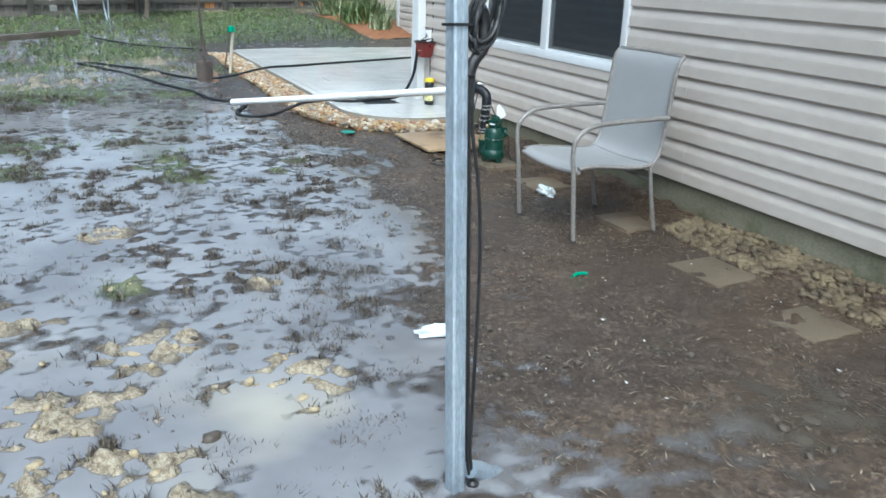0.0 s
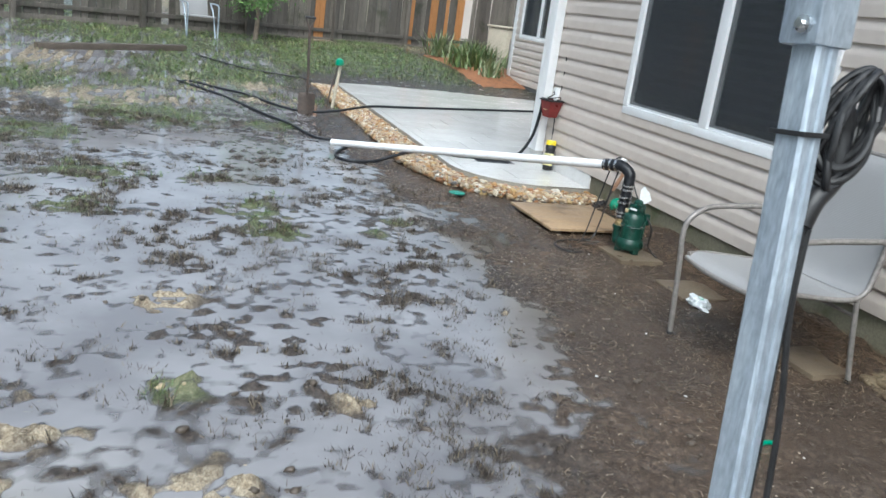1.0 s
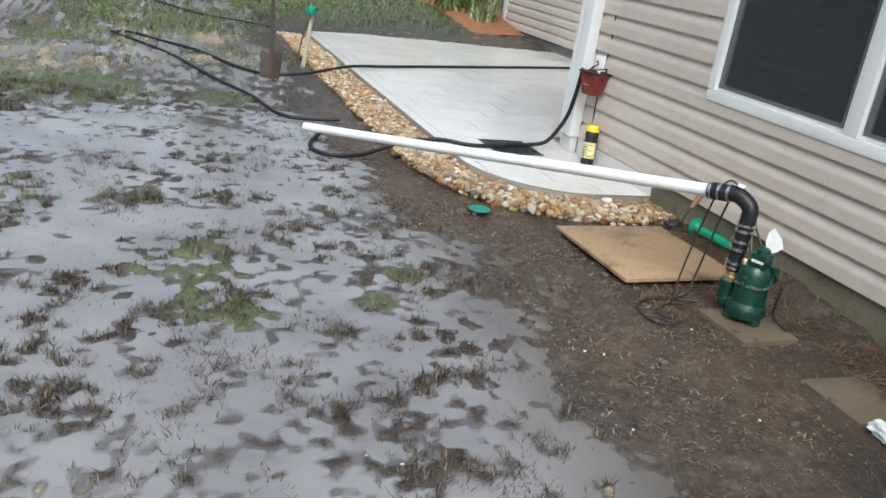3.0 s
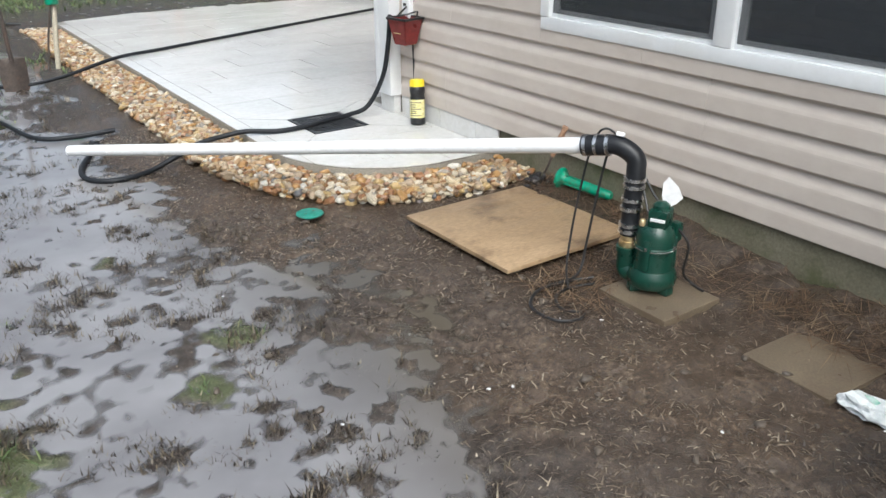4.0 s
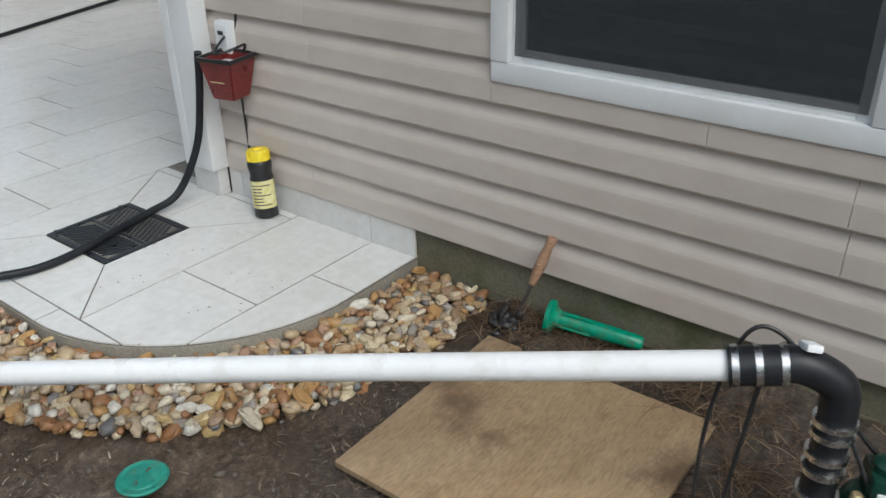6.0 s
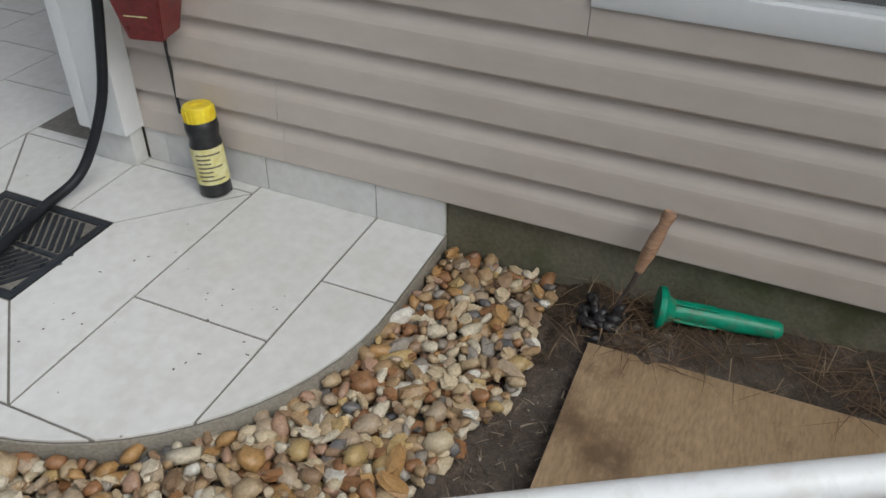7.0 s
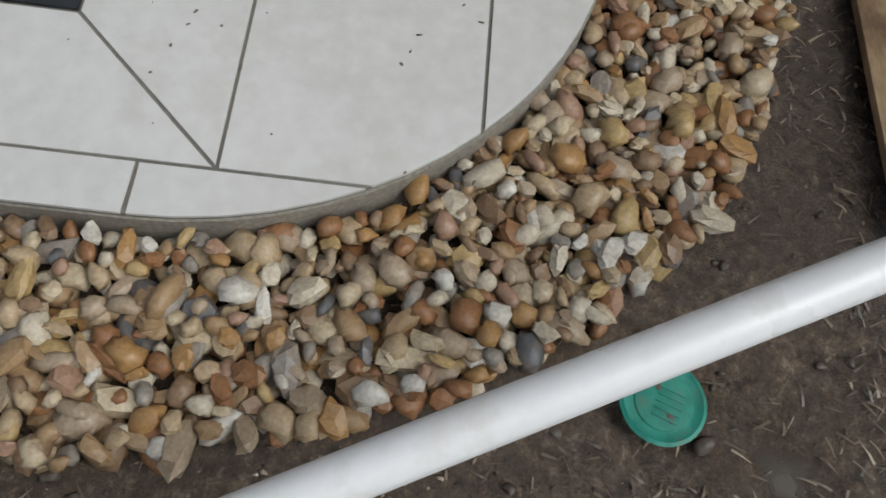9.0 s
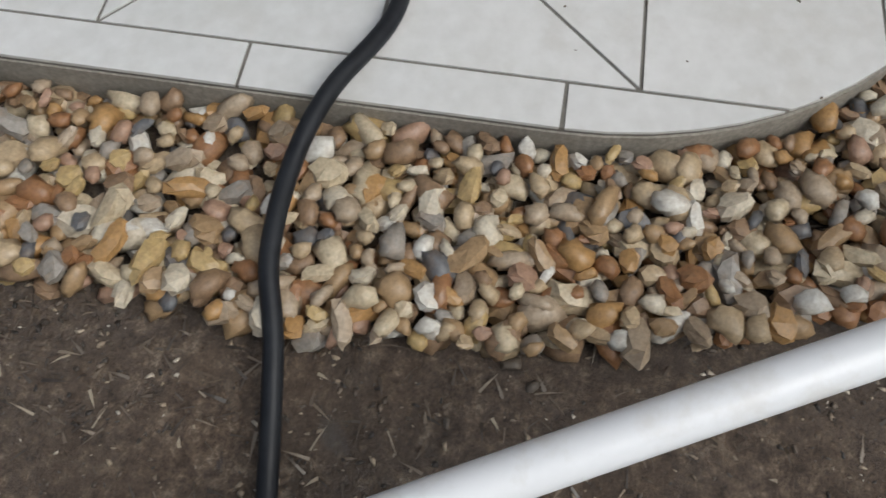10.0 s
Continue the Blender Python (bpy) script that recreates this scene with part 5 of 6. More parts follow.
for g in lay:
    for a, b in zip(g, g[1:]):
        for k in range(6):
            bm.faces.new((a[k], a[k + 1], b[k + 1], b[k]))
part("blade", bm, M_RUST, spade)
stake = thing("garden_stake", (1.80, 12.0, 0.07), 0, "leaning pale garden stake with a green cap beside the pebbles", "stake")
part("rod", tube([(-0.03, 0, 0.0), (0.0, 0, 0.25), (0.08, 0, 0.60)], 0.009, 8), M_RUST, stake)
part("sleeve", tube([(0.04, 0.02, 0.0), (0.07, 0.02, 0.3), (0.10, 0.02, 0.56)], 0.022, 10), M_BEIGEBOX, stake)
part("cap", lathe([(0.0, 0.55), (0.05, 0.55), (0.055, 0.565), (0.045, 0.62), (0.0, 0.64)], 16, None, pose(0.085, 0.01, 0)), M_TEAL, stake, "green cap")

FA, FB, FC = Vector((-7.0, 15.75, 0.28)), Vector((7.6, 24.05, 0.32)), Vector((10.2, 18.2, 0.32))


def board_mesh(w, h, seed):
    rg = random.Random(seed)
    return box((-w / 2, -0.01, 0.03), (w / 2, 0.01, h + rg.uniform(-0.02, 0.02)), 0.0)


def fence(name, a, b, new_at, label, seed):
    d = b - a
    n = int(d.length / 0.147)
    ob = thing(name, a, math.degrees(math.atan2(d.y, d.x)), label, "fence", kind="structure")
    rg = random.Random(seed)
    meshes = []
    for mat in (M_FENCE, M_FENCEN):
        grp = []
        for k in range(5):
            bm = board_mesh(0.135, 1.88, k)
            mm = bpy.data.meshes.new("fence_board")
            bm.to_mesh(mm)
            bm.free()
            mm.materials.append(mat)
            grp.append(mm)
        meshes.append(grp)
    for k in range(n):
        s = 0.147 * k + 0.07
        x = (a + d.normalized() * s).x
        fresh = any(abs(x - q) < 0.07 for q in new_at)
        if not fresh and rg.random() < 0.035:
            continue
        put("board", rg.choice(meshes[1 if fresh else 0]), ob, pose(s + rg.uniform(-0.006, 0.006), 0, rg.uniform(-0.03, 0.03), 0, rg.uniform(-0.8, 0.8), 0))
    for z in (0.28, 1.62):
        part("rail", box((0, -0.05, z), (d.length, -0.012, z + 0.085), 0.004), M_FENCE, ob)
    for k in range(int(d.length / 2.4) + 1):
        part("post", box((2.4 * k - 0.045, -0.14, -0.2), (2.4 * k + 0.045, -0.052, 1.75), 0.006), M_FENCE, ob)
    part("kick_board", box((0, -0.03, 0.0), (d.length, -0.011, 0.16), 0.003), M_FENCE, ob)
    return ob


fence("fence_back", FA, FB, (3.0, 3.13, 5.75, 6.3, 6.43, 6.9, 7.25, 7.38, -3.9, -4.0), "weathered grey board fence with a few new orange boards", 2)
fence("fence_side", FB + Vector((0.2, -0.1, 0)), FC, (), "dark weathered side fence beside the far wing", 7)
fence("fence_left", Vector((-9.0, -6.0, 0)), Vector((-7.2, 17.3, 0)), (), "weathered board fence along the lawn", 12)


def leafy(name, place, height, spread, crown_z, leaves, size, label, seed, mat=None, clumps=26):
    """A tree with a tapered trunk, limbs and a crown of many small leaves in uneven clumps."""
    ob = thing(name, place, 0, label, "tree")
    rg = np.random.RandomState(seed)
    bm = bmesh.new()
    r0 = 0.022 * height
    tube([(0, 0, -0.1), (0.02 * height, 0, crown_z * 0.6), (0.01 * height, 0.02 * height, crown_z), (0.02 * height, 0, height * 0.85)], r0, 8, bm, 5, True, [r0, r0 * 0.9, r0 * 0.8, r0 * 0.65, r0 * 0.5, r0 * 0.35, r0 * 0.2])
    mids = []
    for k in range(clumps):
        a, z = rg.rand() * 6.283, crown_z + (height - crown_z) * rg.rand() ** 0.9
        rr = spread * (0.35 + 0.65 * rg.rand()) * math.sin(math.pi * min(0.95, 0.22 + 0.75 * (z - crown_z) / (height - crown_z)))
        c = Vector((rr * math.cos(a), rr * math.sin(a), z))
        mids.append(c)
        if k % 2 == 0:
            tube([(0.01 * height, 0, max(crown_z * 0.75, z - 0.3 * height)), tuple(c * 0.5 + Vector((0, 0, z * 0.42))), tuple(c)], r0 * 0.25, 5, bm, 3)
    part("trunk", bm, M_BARK, ob)
    verts, faces = [], []
    for k in range(leaves):
        c = mids[rg.randint(len(mids))]
        p = np.array(c) + rg.normal(0, spread * 0.17, 3)
        a, t = rg.normal(0, 1, 3), rg.normal(0, 1, 3)
        a /= np.linalg.norm(a)
        t = np.cross(a, t)
        t /= np.linalg.norm(t)
        s = size * rg.uniform(0.6, 1.3)
        b = len(verts)
        verts += [p - t * s * 0.35, p + a * s, p + t * s * 0.35, p - a * s]
        faces.append((b, b + 1, b + 2, b + 3))
    put("crown", mesh_of("crown", verts, faces, mat or M_LEAF), ob)
    return ob


leafy("sapling", (1.45, 19.2, 0.34), 2.35, 0.85, 0.75, 5200, 0.045, "small leafy green tree in front of the fence", 5)
for k, (x, y, h) in enumerate(((-13.0, 4.0, 8.5), (-12.0, 10.5, 7.5), (-14, 16.5, 9.0), (-13.0, -3.0, 8.0), (-10.5, 22.5, 10.0), (-14.5, 25.5, 11.0), (-6.5, 27.0, 9.5))):
    leafy("yard_tree", (x, y, 0), h, 2.6, 2.2, 3500, 0.16, "large leafy tree behind the lawn fence", 20 + k, None, 44)

fchair = thing("folding_chair", (0.3, 18.55, 0.34), 20, "pale folding garden chair standing by the fence", "chair")
for s in (-1, 1):
    part("leg", tube([(s * 0.28, -0.25, 0), (s * 0.28, -0.1, 0.45), (s * 0.28, 0.05, 0.62)], 0.014, 8), M_GALV, fchair)
    part("arm", tube([(s * 0.3, -0.3, 0.0), (s * 0.3, -0.32, 0.5), (s * 0.3, -0.25, 0.62), (s * 0.3, 0.1, 0.63)], 0.014, 8), M_GALV, fchair)
part("backrest", box((-0.28, 0.02, 0.38), (0.26, 0.05, 1.02), 0.01, None, pose(0, 0, 0, -12, 0, 0)), M_SLING, fchair)
part("seat", box((-0.27, -0.28, 0.38), (0.27, 0.04, 0.405), 0.008), M_SLING, fchair)

log = thing("timber_edging", (-0.95, 15.62, 0.21), 31, "dark soaked timber lying on the lawn", "timber")
part("beam", box((-1.2, -0.07, -0.02), (1.2, 0.07, 0.085), 0.015, None, pose(0, 0, 0, 0, -2, 0)), M_TIMBER, log)
trail = thing("old_hose", (1.0, 16.1, 0.21), 0, "thin dark hose lying across the far lawn", "hose")
part("run", tube([(-0.75, -0.3, 0.03), (-0.3, -0.85, -0.01), (0.06, -1.2, -0.03), (0.8, -1.54, -0.05), (1.2, -1.9, -0.09)], 0.014, 8), M_CABLE, trail)

# mulch bed with plants before the wing
bed = bmesh.new()
rows = []
for j in range(19):
    rows.append([])
    for i in range(13):
        u, v = i / 12, j / 18
        x = 4.85 + 1.15 * u + 0.25 * math.sin(3 * v)
        y = 15.25 + 4.4 * v + 0.35 * u
        h = 0.17 * math.sin(math.pi * min(1, max(0, u * 0.6 + 0.02))) ** 0.6 * math.sin(math.pi * (0.04 + 0.92 * v)) ** 0.5
        rows[-1].append(bed.verts.new((x, y, 0.05 + h + float(rise(y)) + 0.035 * noise.noise(Vector((x * 7, y * 7, 0))))))
for a, b in zip(rows, rows[1:]):
    for k in range(12):
        bed.faces.new((a[k], a[k + 1], b[k + 1], b[k]))
tagged(part("mulch_bed", bed, M_MULCH), "orange bark mulch bed beside the far wing", "mulch", kind="structure")
rng = np.random.RandomState(77)
for k, (x, y, n, h, mat, lab) in enumerate(((5.55, 16.3, 90, 0.42, M_LILY, "pale strap-leaved lily clump in the mulch bed"), (5.5, 17.3, 260, 0.5, M_GRASS, "low green shrub in the mulch bed"), (5.75, 17.9, 260, 0.55, M_GRASS, "low green shrub in the mulch bed"), (5.35, 19.0, 110, 0.6, M_LILY, "pale strap-leaved lily clump in the mulch bed"))):
    roots = np.stack([rng.normal(0, 0.10 if mat is M_LILY else 0.22, n), rng.normal(0, 0.10 if mat is M_LILY else 0.25, n), np.full(n, 0.0)], 1)
    plant = thing("bed_plant", (x, y, 0.15 + float(rise(y))), 0, lab, "plant", "plants in the mulch bed")
    put("foliage", blades("foliage", roots, h * rng.uniform(0.4, 1.0, n), h * rng.uniform(0.2, 0.9, n), np.full(n, 0.035 if mat is M_LILY else 0.03), mat, rng), plant)

cab = thing("utility_cabinet", (8.3, 22.6, 0.0), 25, "beige metal utility cabinet by the side fence", "cabinet")
part("body", box((-0.4, -0.35, 0.0), (0.4, 0.35, 1.15), 0.02), M_BEIGEBOX, cab)
part("door", box((-0.28, -0.37, 0.3), (0.02, -0.352, 0.9), 0.01), M_CHAIR, cab)
part("top", box((-0.44, -0.39, 1.152), (0.44, 0.39, 1.20), 0.01), M_BEIGEBOX, cab)
part("vent_cap", tube([(0.2, 0, 1.2), (0.22, 0, 1.4), (0.35, 0, 1.48)], 0.07, 10), M_BLACKP, cab)

house = thing("neighbour_house", (12.0, 33.0, 0.3), 0, "beige neighbour house with a grey shingle roof behind the fence", "house")
part("wall", box((-2.9, 0, 0), (6, 5, 3.1), 0), M_SIDING, house, shade=False)
part("corner_board", box((-2.95, -0.03, 0), (-2.75, 0.1, 3.1), 0.01), M_WHITE, house)
part("fascia", box((-4.2, -0.62, 3.1), (6.5, -0.55, 3.34), 0.01), M_WHITE, house)
part("soffit", box((-4.2, -0.55, 3.1), (6.5, 0.0, 3.14), 0.0), M_WHITE, house, shade=False)
bm = bmesh.new()
v = [bm.verts.new(p) for p in ((-4.3, -0.65, 3.34), (6.6, -0.65, 3.34), (6.6, 3.5, 5.9), (-1.2, 3.5, 5.9), (-4.3, 7, 3.34), (6.6, 7, 3.34))]
for f in ((0, 1, 2, 3), (0, 3, 4), (3, 2, 5, 4), (0, 4, 5, 1)):
    bm.faces.new([v[i] for i in f])
part("roof", bm, M_ROOF, house, shade=False)
perg = thing("lattice_screen", (8.6, 31.5, 0.3), -3, "white lattice screen and beams of a neighbour's pergola", "pergola")
for z in (2.35, 3.12):
    part("beam", box((-1.2, -0.04, z), (1.1, 0.04, z + 0.09), 0.005), M_WHITE, perg)
for x in (-1.15, 1.05):
    part("post", box((x - 0.05, -0.05, 0), (x + 0.05, 0.05, 3.25), 0.005), M_WHITE, perg)
for s in (-1, 1):
    for k in range(22):
        x = -1.35 + 0.125 * k
        a, b = (x, 2.42), (x + 0.7 * s, 3.12)
        if s < 0:
            a, b = (x + 0.35, 2.42), (x - 0.35, 3.12)
        else:
            a, b = (x - 0.35, 2.42), (x + 0.35, 3.12)
        lo, hi = max(-1.15, min(a[0], b[0])), min(1.05, max(a[0], b[0]))
        f = lambda q: a[1] + (b[1] - a[1]) * (q - a[0]) / (b[0] - a[0])
        if hi - lo > 0.05:
            part("lath", tube([(lo, 0.012 * s, f(lo)), (hi, 0.012 * s, f(hi))], 0.022, 4, None, 1), M_WHITE, perg, shade=False)
for k in range(5):
    part("rafter", box((-2.6 + 0.9 * k, -0.9, 3.34), (-2.45 + 0.9 * k, 1.4, 3.5), 0.008), M_WHITE, perg)
part("wall_plate", box((-3.0, -0.5, 3.22), (1.6, -0.38, 3.34), 0.008), M_WHITE, perg)
house2 = thing("neighbour_house", (1.5, 38.0, 0), 0, "pale neighbour house with white eaves far behind the fence", "house")
part("wall", box((-4, 0, 0), (6.5, 6, 2.9), 0), M_BEIGEBOX, house2, shade=False)
part("fascia", box((-4.5, -0.6, 2.9), (7.0, -0.52, 3.15), 0.01), M_WHITE, house2)
bm = bmesh.new()
v = [bm.verts.new(p) for p in ((-4.6, -0.6, 3.15), (7.1, -0.6, 3.15), (5.0, 3.0, 4.6), (-2.5, 3.0, 4.6), (-4.6, 7, 3.15), (7.1, 7, 3.15))]
for f in ((0, 1, 2, 3), (0, 3, 4), (1, 5, 2), (3, 2, 5, 4), (0, 4, 5, 1)):
    bm.faces.new([v[i] for i in f])
part("roof", bm, M_ROOF, house2, shade=False)

# ---- grass, straw, clods ----
rng = np.random.RandomState(9)


def strew(n, x0, x1, y0, y1, keep):
    x, y = rng.uniform(x0, x1, n), rng.uniform(y0, y1, n)
    k = keep(x, y) > rng.rand(n)
    return x[k], y[k]


def tufts(x, y, per, spread):
    x, y = np.repeat(x, per), np.repeat(y, per)
    x, y = x + rng.normal(0, spread, len(x)), y + rng.normal(0, spread, len(y))
    return np.stack([x, y, ground_height(x, y) - 0.004], 1)


left_of = lambda x, y: smooth(0.12, -0.22, x - np.interp(y, BOUND_Y, BOUND_X))
x, y = strew(66000, -2.2, 2.2, 1.9, 10.5, lambda x, y: left_of(x, y) * smooth(0.34, 0.74, value_noise(x, y, 0.14, 21)) * (0.2 + 1.1 * smooth(0.25, 0.6, value_noise(x, y, 0.9, 22))) * (1 - 0.8 * patches(x, y, SANDS, 31)))
roots = tufts(x, y, 6, 0.010)
n = len(roots)
tagged(new("dead_grass", blades("dead_grass", roots, rng.uniform(0.012, 0.040, n), rng.uniform(0.004, 0.045, n), rng.uniform(0.0025, 0.006, n), M_DEAD, rng)), "drowned dark dead grass sticking out of the puddles", "grass", kind="stuff")
x, y = strew(3000, -2.4, 2.4, 4.0, 12.0, lambda x, y: patches(x, y, GREENS, 41) * 0.9)
roots = tufts(x, y, 12, 0.022)
n = len(roots)
tagged(new("green_grass", blades("green_grass", roots, rng.uniform(0.012, 0.05, n), rng.uniform(0.01, 0.06, n), rng.uniform(0.003, 0.006, n), M_GRASS, rng)), "small tufts of living green grass on the flooded lawn", "grass", kind="stuff")
x, y = strew(9000, -6, 5.0, 11.5, 22.5, lambda x, y: (smooth(0.4, 0.6, value_noise(x, y, 1.4, 8)) + patches(x, y, GREENS, 41)) * smooth(1.95, 1.75, x + 20 * (y > 15.5) * 0 - 5 * smooth(14.9, 15.6, y)))
roots = tufts(x, y, 4, 0.05)
n = len(roots)
tagged(new("far_grass", blades("far_grass", roots, rng.uniform(0.02, 0.06, n), rng.uniform(0.02, 0.08, n), rng.uniform(0.008, 0.016, n), M_GRASS, rng)), "thin green grass on the far wet lawn", "grass", kind="stuff")
x, y = strew(11000, 2.75, 3.3, 1.5, 7.35, lambda x, y: smooth(2.85, 3.1, x) * (0.25 + smooth(0.3, 0.6, value_noise(x, y, 0.3, 51))) * (1 - 0.75 * smooth(4.3, 3.9, y)) * (1 - smooth(6.45, 6.6, y) * smooth(3.12, 3.05, x)))
x2, y2 = strew(800, 2.42, 3.0, 6.15, 6.5, lambda x, y: 0.8 + 0 * x)
x, y = np.concatenate([x, x2]), np.concatenate([y, y2])
roots = np.stack([x, y, ground_height(x, y) + rng.uniform(0.0, 0.018, len(x))], 1)
n = len(roots)
tagged(new("pine_straw", blades("pine_straw", roots, rng.uniform(0.002, 0.05, n) ** 1.0 * rng.rand(n), rng.uniform(0.05, 0.17, n), rng.uniform(0.002, 0.0035, n), M_STRAW, rng, True)), "brown wet pine straw and weeds along the foundation", "straw", kind="stuff")
x, y = strew(27000, 1.0, 2.95, 2.0, 9.5, lambda x, y: (1.1 - left_of(x, y)) * (0.15 + smooth(0.35, 0.6, value_noise(x, y, 0.3, 61))) * 0.8)
roots = np.stack([x, y, ground_height(x, y) + 0.001], 1)
n = len(roots)
tagged(new("trodden_grass", blades("trodden_grass", roots, rng.uniform(0.001, 0.012, n), rng.uniform(0.01, 0.045, n), rng.uniform(0.002, 0.006, n), M_TROD, rng, True)), "trodden dead grass bits pressed into the mud", "grass", kind="stuff")


def clods(name, spots, size, mat, label, sink=0.4):
    items = []
    for x, y in spots:
        s = size[0] + (size[1] - size[0]) * rng.rand() ** 2.5
        pv, pf = pebble(rng, s * rng.uniform(0.8, 1.3), s * rng.uniform(0.8, 1.2), s * rng.uniform(0.45, 0.8), 7, 4, 0.35)
        z = float(ground_height(np.array([x]), np.array([y]))[0])
        items.append((pv, pf, pose(x, y, z + s * 0.3 - s * sink * 0.4, rng.uniform(-15, 15), rng.uniform(-15, 15), rng.uniform(0, 360))))
    tagged(new(name, scatter_mesh(name, items, mat)), label, "soil", kind="stuff")


x, y = strew(6000, -1.8, 2.8, 2.0, 8.6, lambda x, y: 0.5 * smooth(0.35, 0.65, value_noise(x, y, 0.33, 71)))
clods("mud_clods", zip(x, y), (0.004, 0.018), M_CLOD, "small wet mud clods scattered on the ground")
x, y = strew(1500, -1.6, 1.2, 2.2, 5.0, lambda x, y: patches(x, y, SANDS, 31) * 0.5)
clods("clay_lumps", zip(x, y), (0.006, 0.024), M_SANDCLOD, "yellow sandy clay lumps in the puddles")
M_SPOIL = surface("crumbly_brown_yellow_soil", (0.075, 0.055, 0.034), (0.20, 0.155, 0.09), 6, (0.6, 0.8), bumps=0.6, fine=110)
x, y = strew(3600, 2.98, 3.3, 2.0, 4.35, lambda x, y: smooth(0.3, 0.55, value_noise(x, y, 0.2, 81)))
clods("spoil_heap", zip(x, y), (0.005, 0.03), M_SPOIL, "crumbly yellow soil heaped along the foundation")
for x, y, s in ((0.146, 3.024, 0.034), (0.33, 3.66, 0.022), (-0.20, 3.55, 0.02), (0.0, 4.15, 0.02), (0.82, 4.1, 0.02)):
    pv, pf = pebble(rng, s, s * 0.9, s * 0.7, 10, 6, 0.3)
    tagged(put("mud_lump", mesh_of("mud_lump", pv, pf, M_CLOD, True), None, pose(x, y, float(ground_height(np.array([x]), np.array([y]))[0]) + s * 0.4)), "single dark mud lump in the puddle", "soil", "mud lumps")
bits = []
for k in range(40):
    x, y = rng.uniform(1.3, 2.9), rng.uniform(2.2, 7.2)
    if k > 30:
        x, y = rng.uniform(0.2, 1.6), rng.uniform(4.5, 8.0)
    s = rng.uniform(0.002, 0.0065)
    pv, pf = pebble(rng, s * 1.5, s, s * 0.35, 6, 3, 0.3)
    bits.append((pv, pf, pose(x, y, float(ground_height(np.array([x]), np.array([y]))[0]) + 0.002, 0, 0, rng.uniform(0, 360))))
tagged(new("white_bits", scatter_mesh("white_bits", bits, M_PAPER)), "tiny white shell and paper bits in the mud", "litter", kind="stuff")

M_CRUMB = blade_material("pale_and_dark_soil_crumbs", [(0, (0.018, 0.014, 0.012)), (0.45, (0.06, 0.046, 0.035)), (0.7, (0.17, 0.13, 0.095)), (0.9, (0.34, 0.27, 0.19)), (1, (0.55, 0.50, 0.42))], 0.5)
CRUMB_SHAPES = [pebble(rng, 1.0, rng.uniform(0.6, 1.0), rng.uniform(0.35, 0.6), 5, 3, 0.4) for k in range(12)]
x, y = strew(9000, 0.9, 1.98, 7.2, 9.8, lambda x, y: 0.25 + 0.75 * smooth(0.35, 0.65, value_noise(x, y, 0.12, 95)))
x2, y2 = strew(5000, 1.1, 3.1, 2.3, 7.4, lambda x, y: (1.1 - left_of(x, y)) * (0.15 + 0.85 * smooth(0.4, 0.65, value_noise(x, y, 0.2, 96))))
x, y = np.concatenate([x, x2]), np.concatenate([y, y2])
z = ground_height(x, y)
crumbs = []
for cx, cy, cz in zip(x, y, z):
    pv, pf = CRUMB_SHAPES[rng.randint(12)]
    size = 0.0014 + 0.0042 * rng.rand() ** 2.2
    crumbs.append((pv, pf, pose(cx, cy, cz + size * 0.2, 0, 0, rng.uniform(0, 360)) @ Matrix.Diagonal((size * 1.3, size, size, 1))))
tagged(new("soil_crumbs", scatter_mesh("soil_crumbs", crumbs, M_CRUMB)), "pale and dark crumbs of soil and grit on the mud", "soil", kind="stuff")

specks = []
for k in range(46):
    x, y = (rng.uniform(2.36, 2.95), rng.uniform(7.95, 8.5)) if k < 30 else (rng.uniform(2.35, 3.2), rng.uniform(8.0, 9.6))
    s = rng.uniform(0.001, 0.003)
    pv, pf = pebble(rng, s * rng.uniform(1, 2), s, s * 0.3, 6, 3, 0.4)
    specks.append((pv, pf, pose(x, y, PZ + 0.001, 0, 0, rng.uniform(0, 360))))
tagged(new("dirt_specks", scatter_mesh("dirt_specks", specks, M_PAVER)), "tiny brown leaf and dirt specks on the patio tiles", "dirt", kind="stuff")

# ---- pebble border round the patio ----
border = thing("pebble_border", (2.1, 8.4, 0.08), 0, "border of wet tan and brown river pebbles round the patio", "gravel", kind="structure")
base = Matrix.Translation((-2.1, -8.4, -0.08))
ox, oy = np.array([p[0] for p in ARC]), np.array([p[1] for p in ARC])
OUT_X, OUT_Y = (3.30, 3.23, 3.0, 2.81, 2.68, 2.57, 2.46, 2.29, 2.20, 2.03, 1.94, 1.905, 1.87), (7.43, 7.40, 7.395, 7.395, 7.435, 7.465, 7.52, 7.63, 7.74, 8.0, 8.23, 8.8, 14.3)


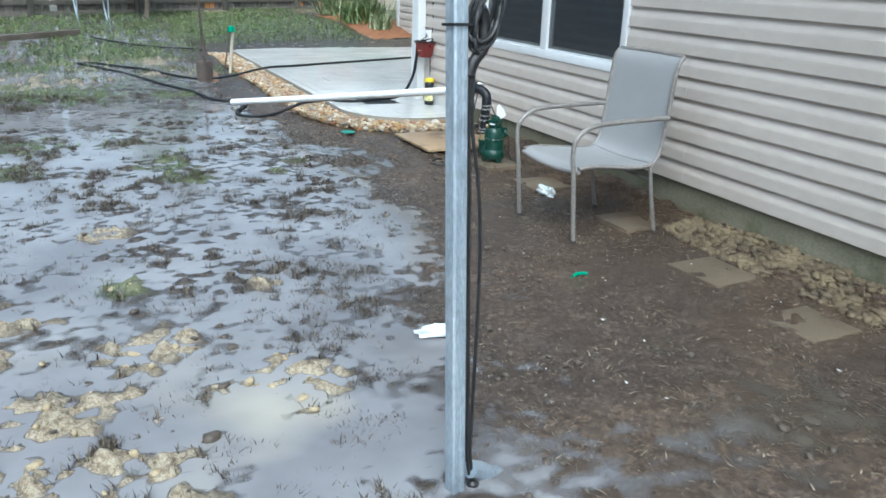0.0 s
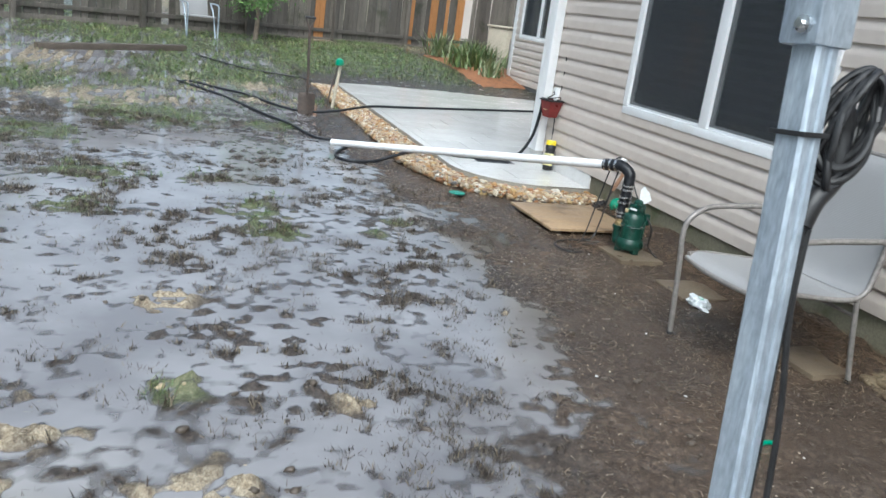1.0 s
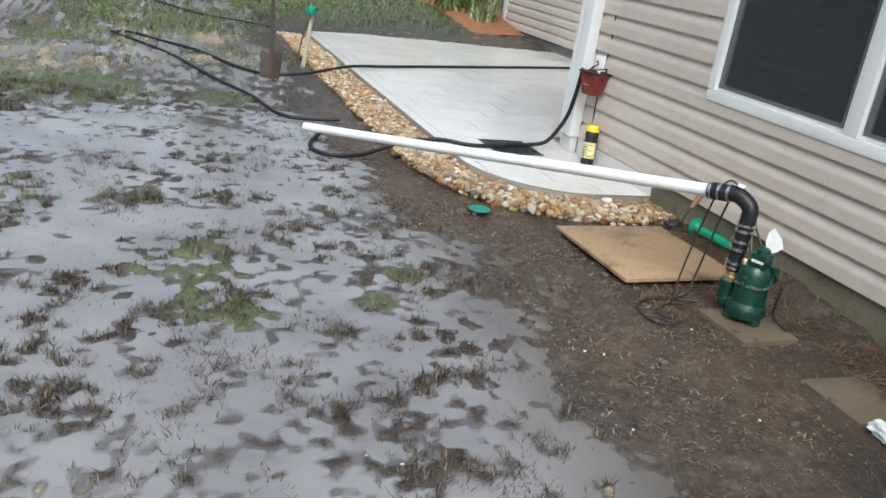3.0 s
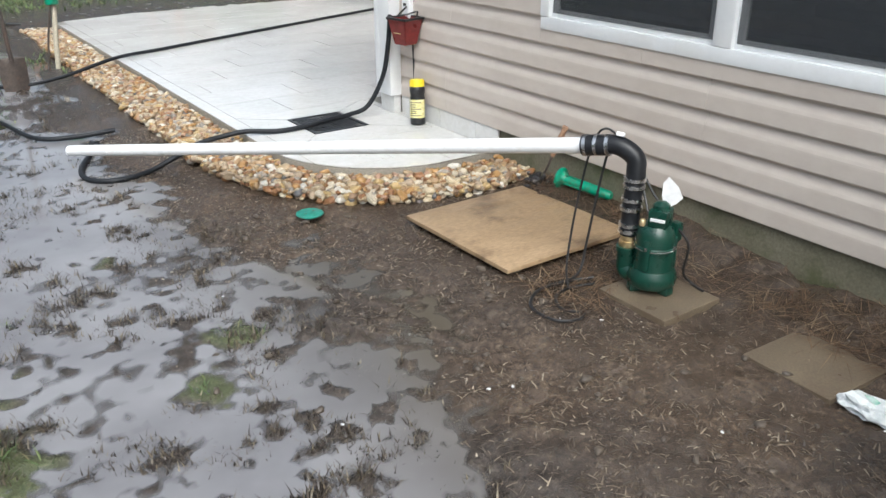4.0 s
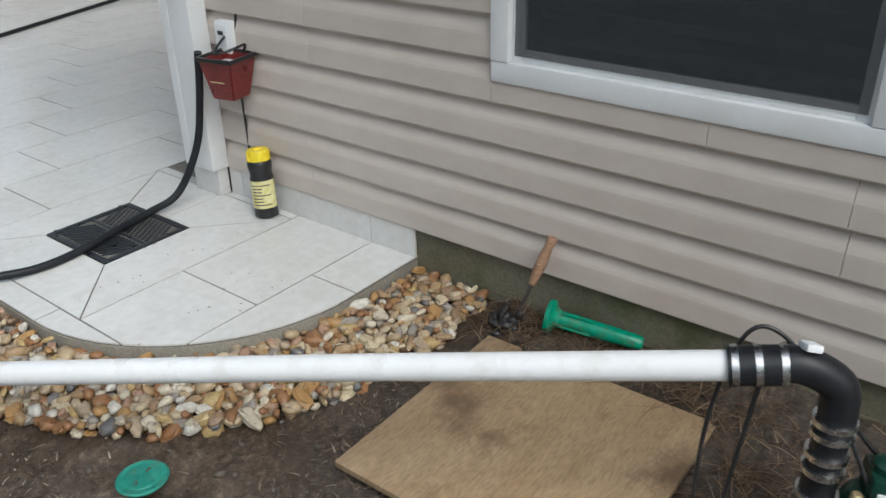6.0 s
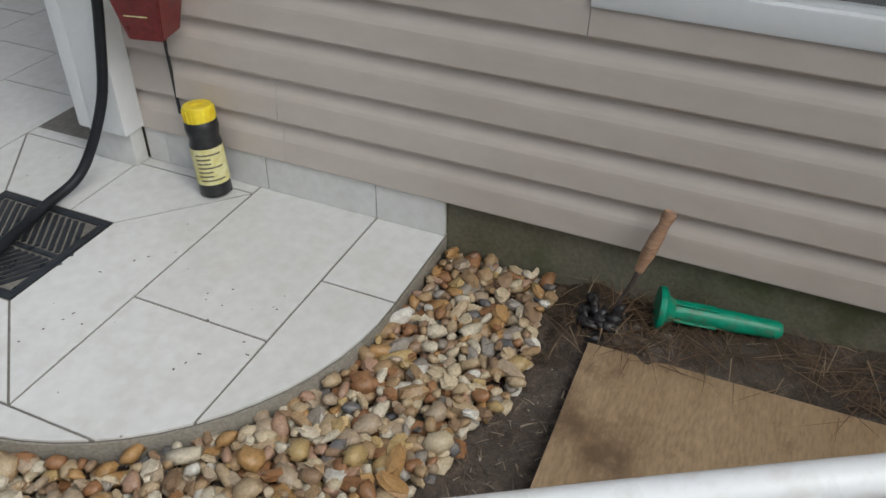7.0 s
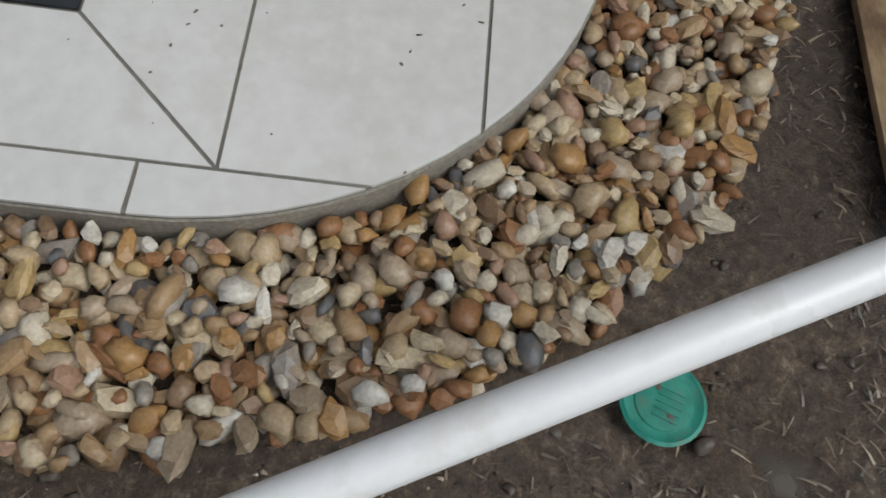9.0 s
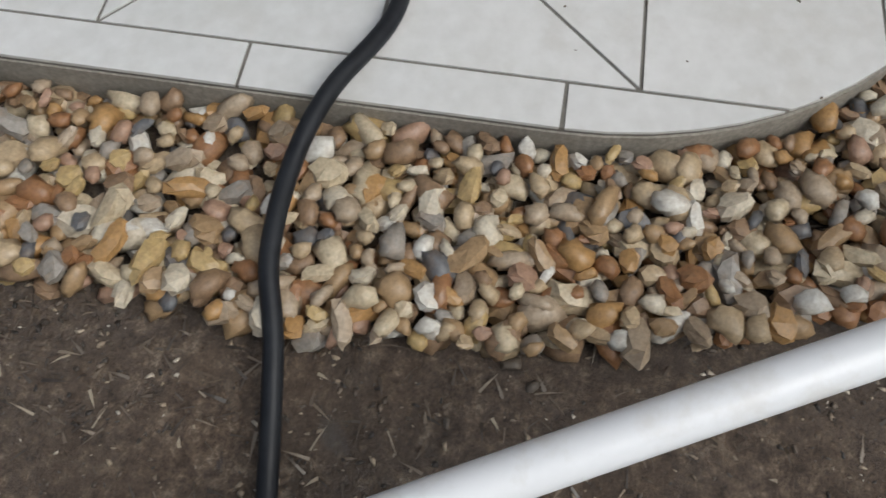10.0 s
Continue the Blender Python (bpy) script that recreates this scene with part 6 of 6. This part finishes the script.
def in_border(x, y):
    """Between the patio's edge and the outer line of the pebbles."""
    if y < 7.36 or x > 3.29 or y > 14.2:
        return False
    wob = 0.05 * (float(value_noise(x, y, 0.12, 91)) - 0.5)
    if y < 8.45:
        e = 1 - ((y - 8.45) / 0.715) ** 2
        edge = 2.97 - 0.715 * math.sqrt(e) if e > 0 else 9
        inner = x < edge - 0.012 if x < 2.97 else y < CY - 0.012
        outer = x > float(np.interp(y, OUT_Y[3:], OUT_X[3:])) + wob + 0.012 if x < 2.81 else y > float(np.interp(-x, [-q for q in OUT_X[:4]], OUT_Y[:4])) + wob
        return inner and outer
    return 1.915 + wob < x < EX - 0.012


grng = np.random.RandomState(17)
VARIANTS = []
for k in range(28):
    e = grng.uniform(0.8, 2.2)
    pv, pf = pebble(grng, 1.0 * e ** 0.5, 1.0 / e ** 0.5, grng.uniform(0.5, 0.8), 8, 4, 0.26)
    VARIANTS.append((pv, pf, mesh_of("pebble", pv, pf, M_STONE, k % 5 > 1)))
count, heap, cells, rounded = 0, [], {}, []
tries = [(grng.uniform(1.84, 3.3), grng.uniform(7.36, 9.7)) for k in range(33000)] + [(grng.uniform(1.84, 2.26), grng.uniform(9.7, 14.2)) for k in range(22000)]
for layer in (0, 1, 2):
    cells = {}
    for x, y in tries[layer::3]:
        if not in_border(x, y):
            continue
        s = (0.0130 + 0.0185 * grng.rand() ** 1.6) * (1.2, 1.1, 1.0)[layer]
        cx, cy = int(x / 0.06), int(y / 0.06)
        close = False
        for i in (-1, 0, 1):
            for j in (-1, 0, 1):
                for px, py, ps in cells.get((cx + i, cy + j), ()):
                    if (px - x) ** 2 + (py - y) ** 2 < (0.68 * (ps + s)) ** 2:
                        close = True
        if close:
            continue
        cells.setdefault((cx, cy), []).append((x, y, s))
        z = (0.100, 0.116, 0.130)[layer] + grng.uniform(-0.006, 0.008)
        kind = grng.randint(28)
        pv, pf, pm = VARIANTS[kind]
        m = base @ pose(x, y, z, grng.uniform(-28, 28), grng.uniform(-28, 28), grng.uniform(0, 360)) @ Matrix.Diagonal((s, s, s, 1))
        if layer == 2 and count < 300 and 8.0 < y < 9.35 and x < 2.3 and grng.rand() < 0.75:
            put("pebble", pm, border, m)
            count += 1
        else:
            heap.append((pv, pf, m))
            rounded += [kind % 5 > 1] * len(pf)
rest = put("pebbles", scatter_mesh("pebbles", heap, M_STONES), border)
rest.data.polygons.foreach_set("use_smooth", rounded)
tagged(rest, kind="stuff")
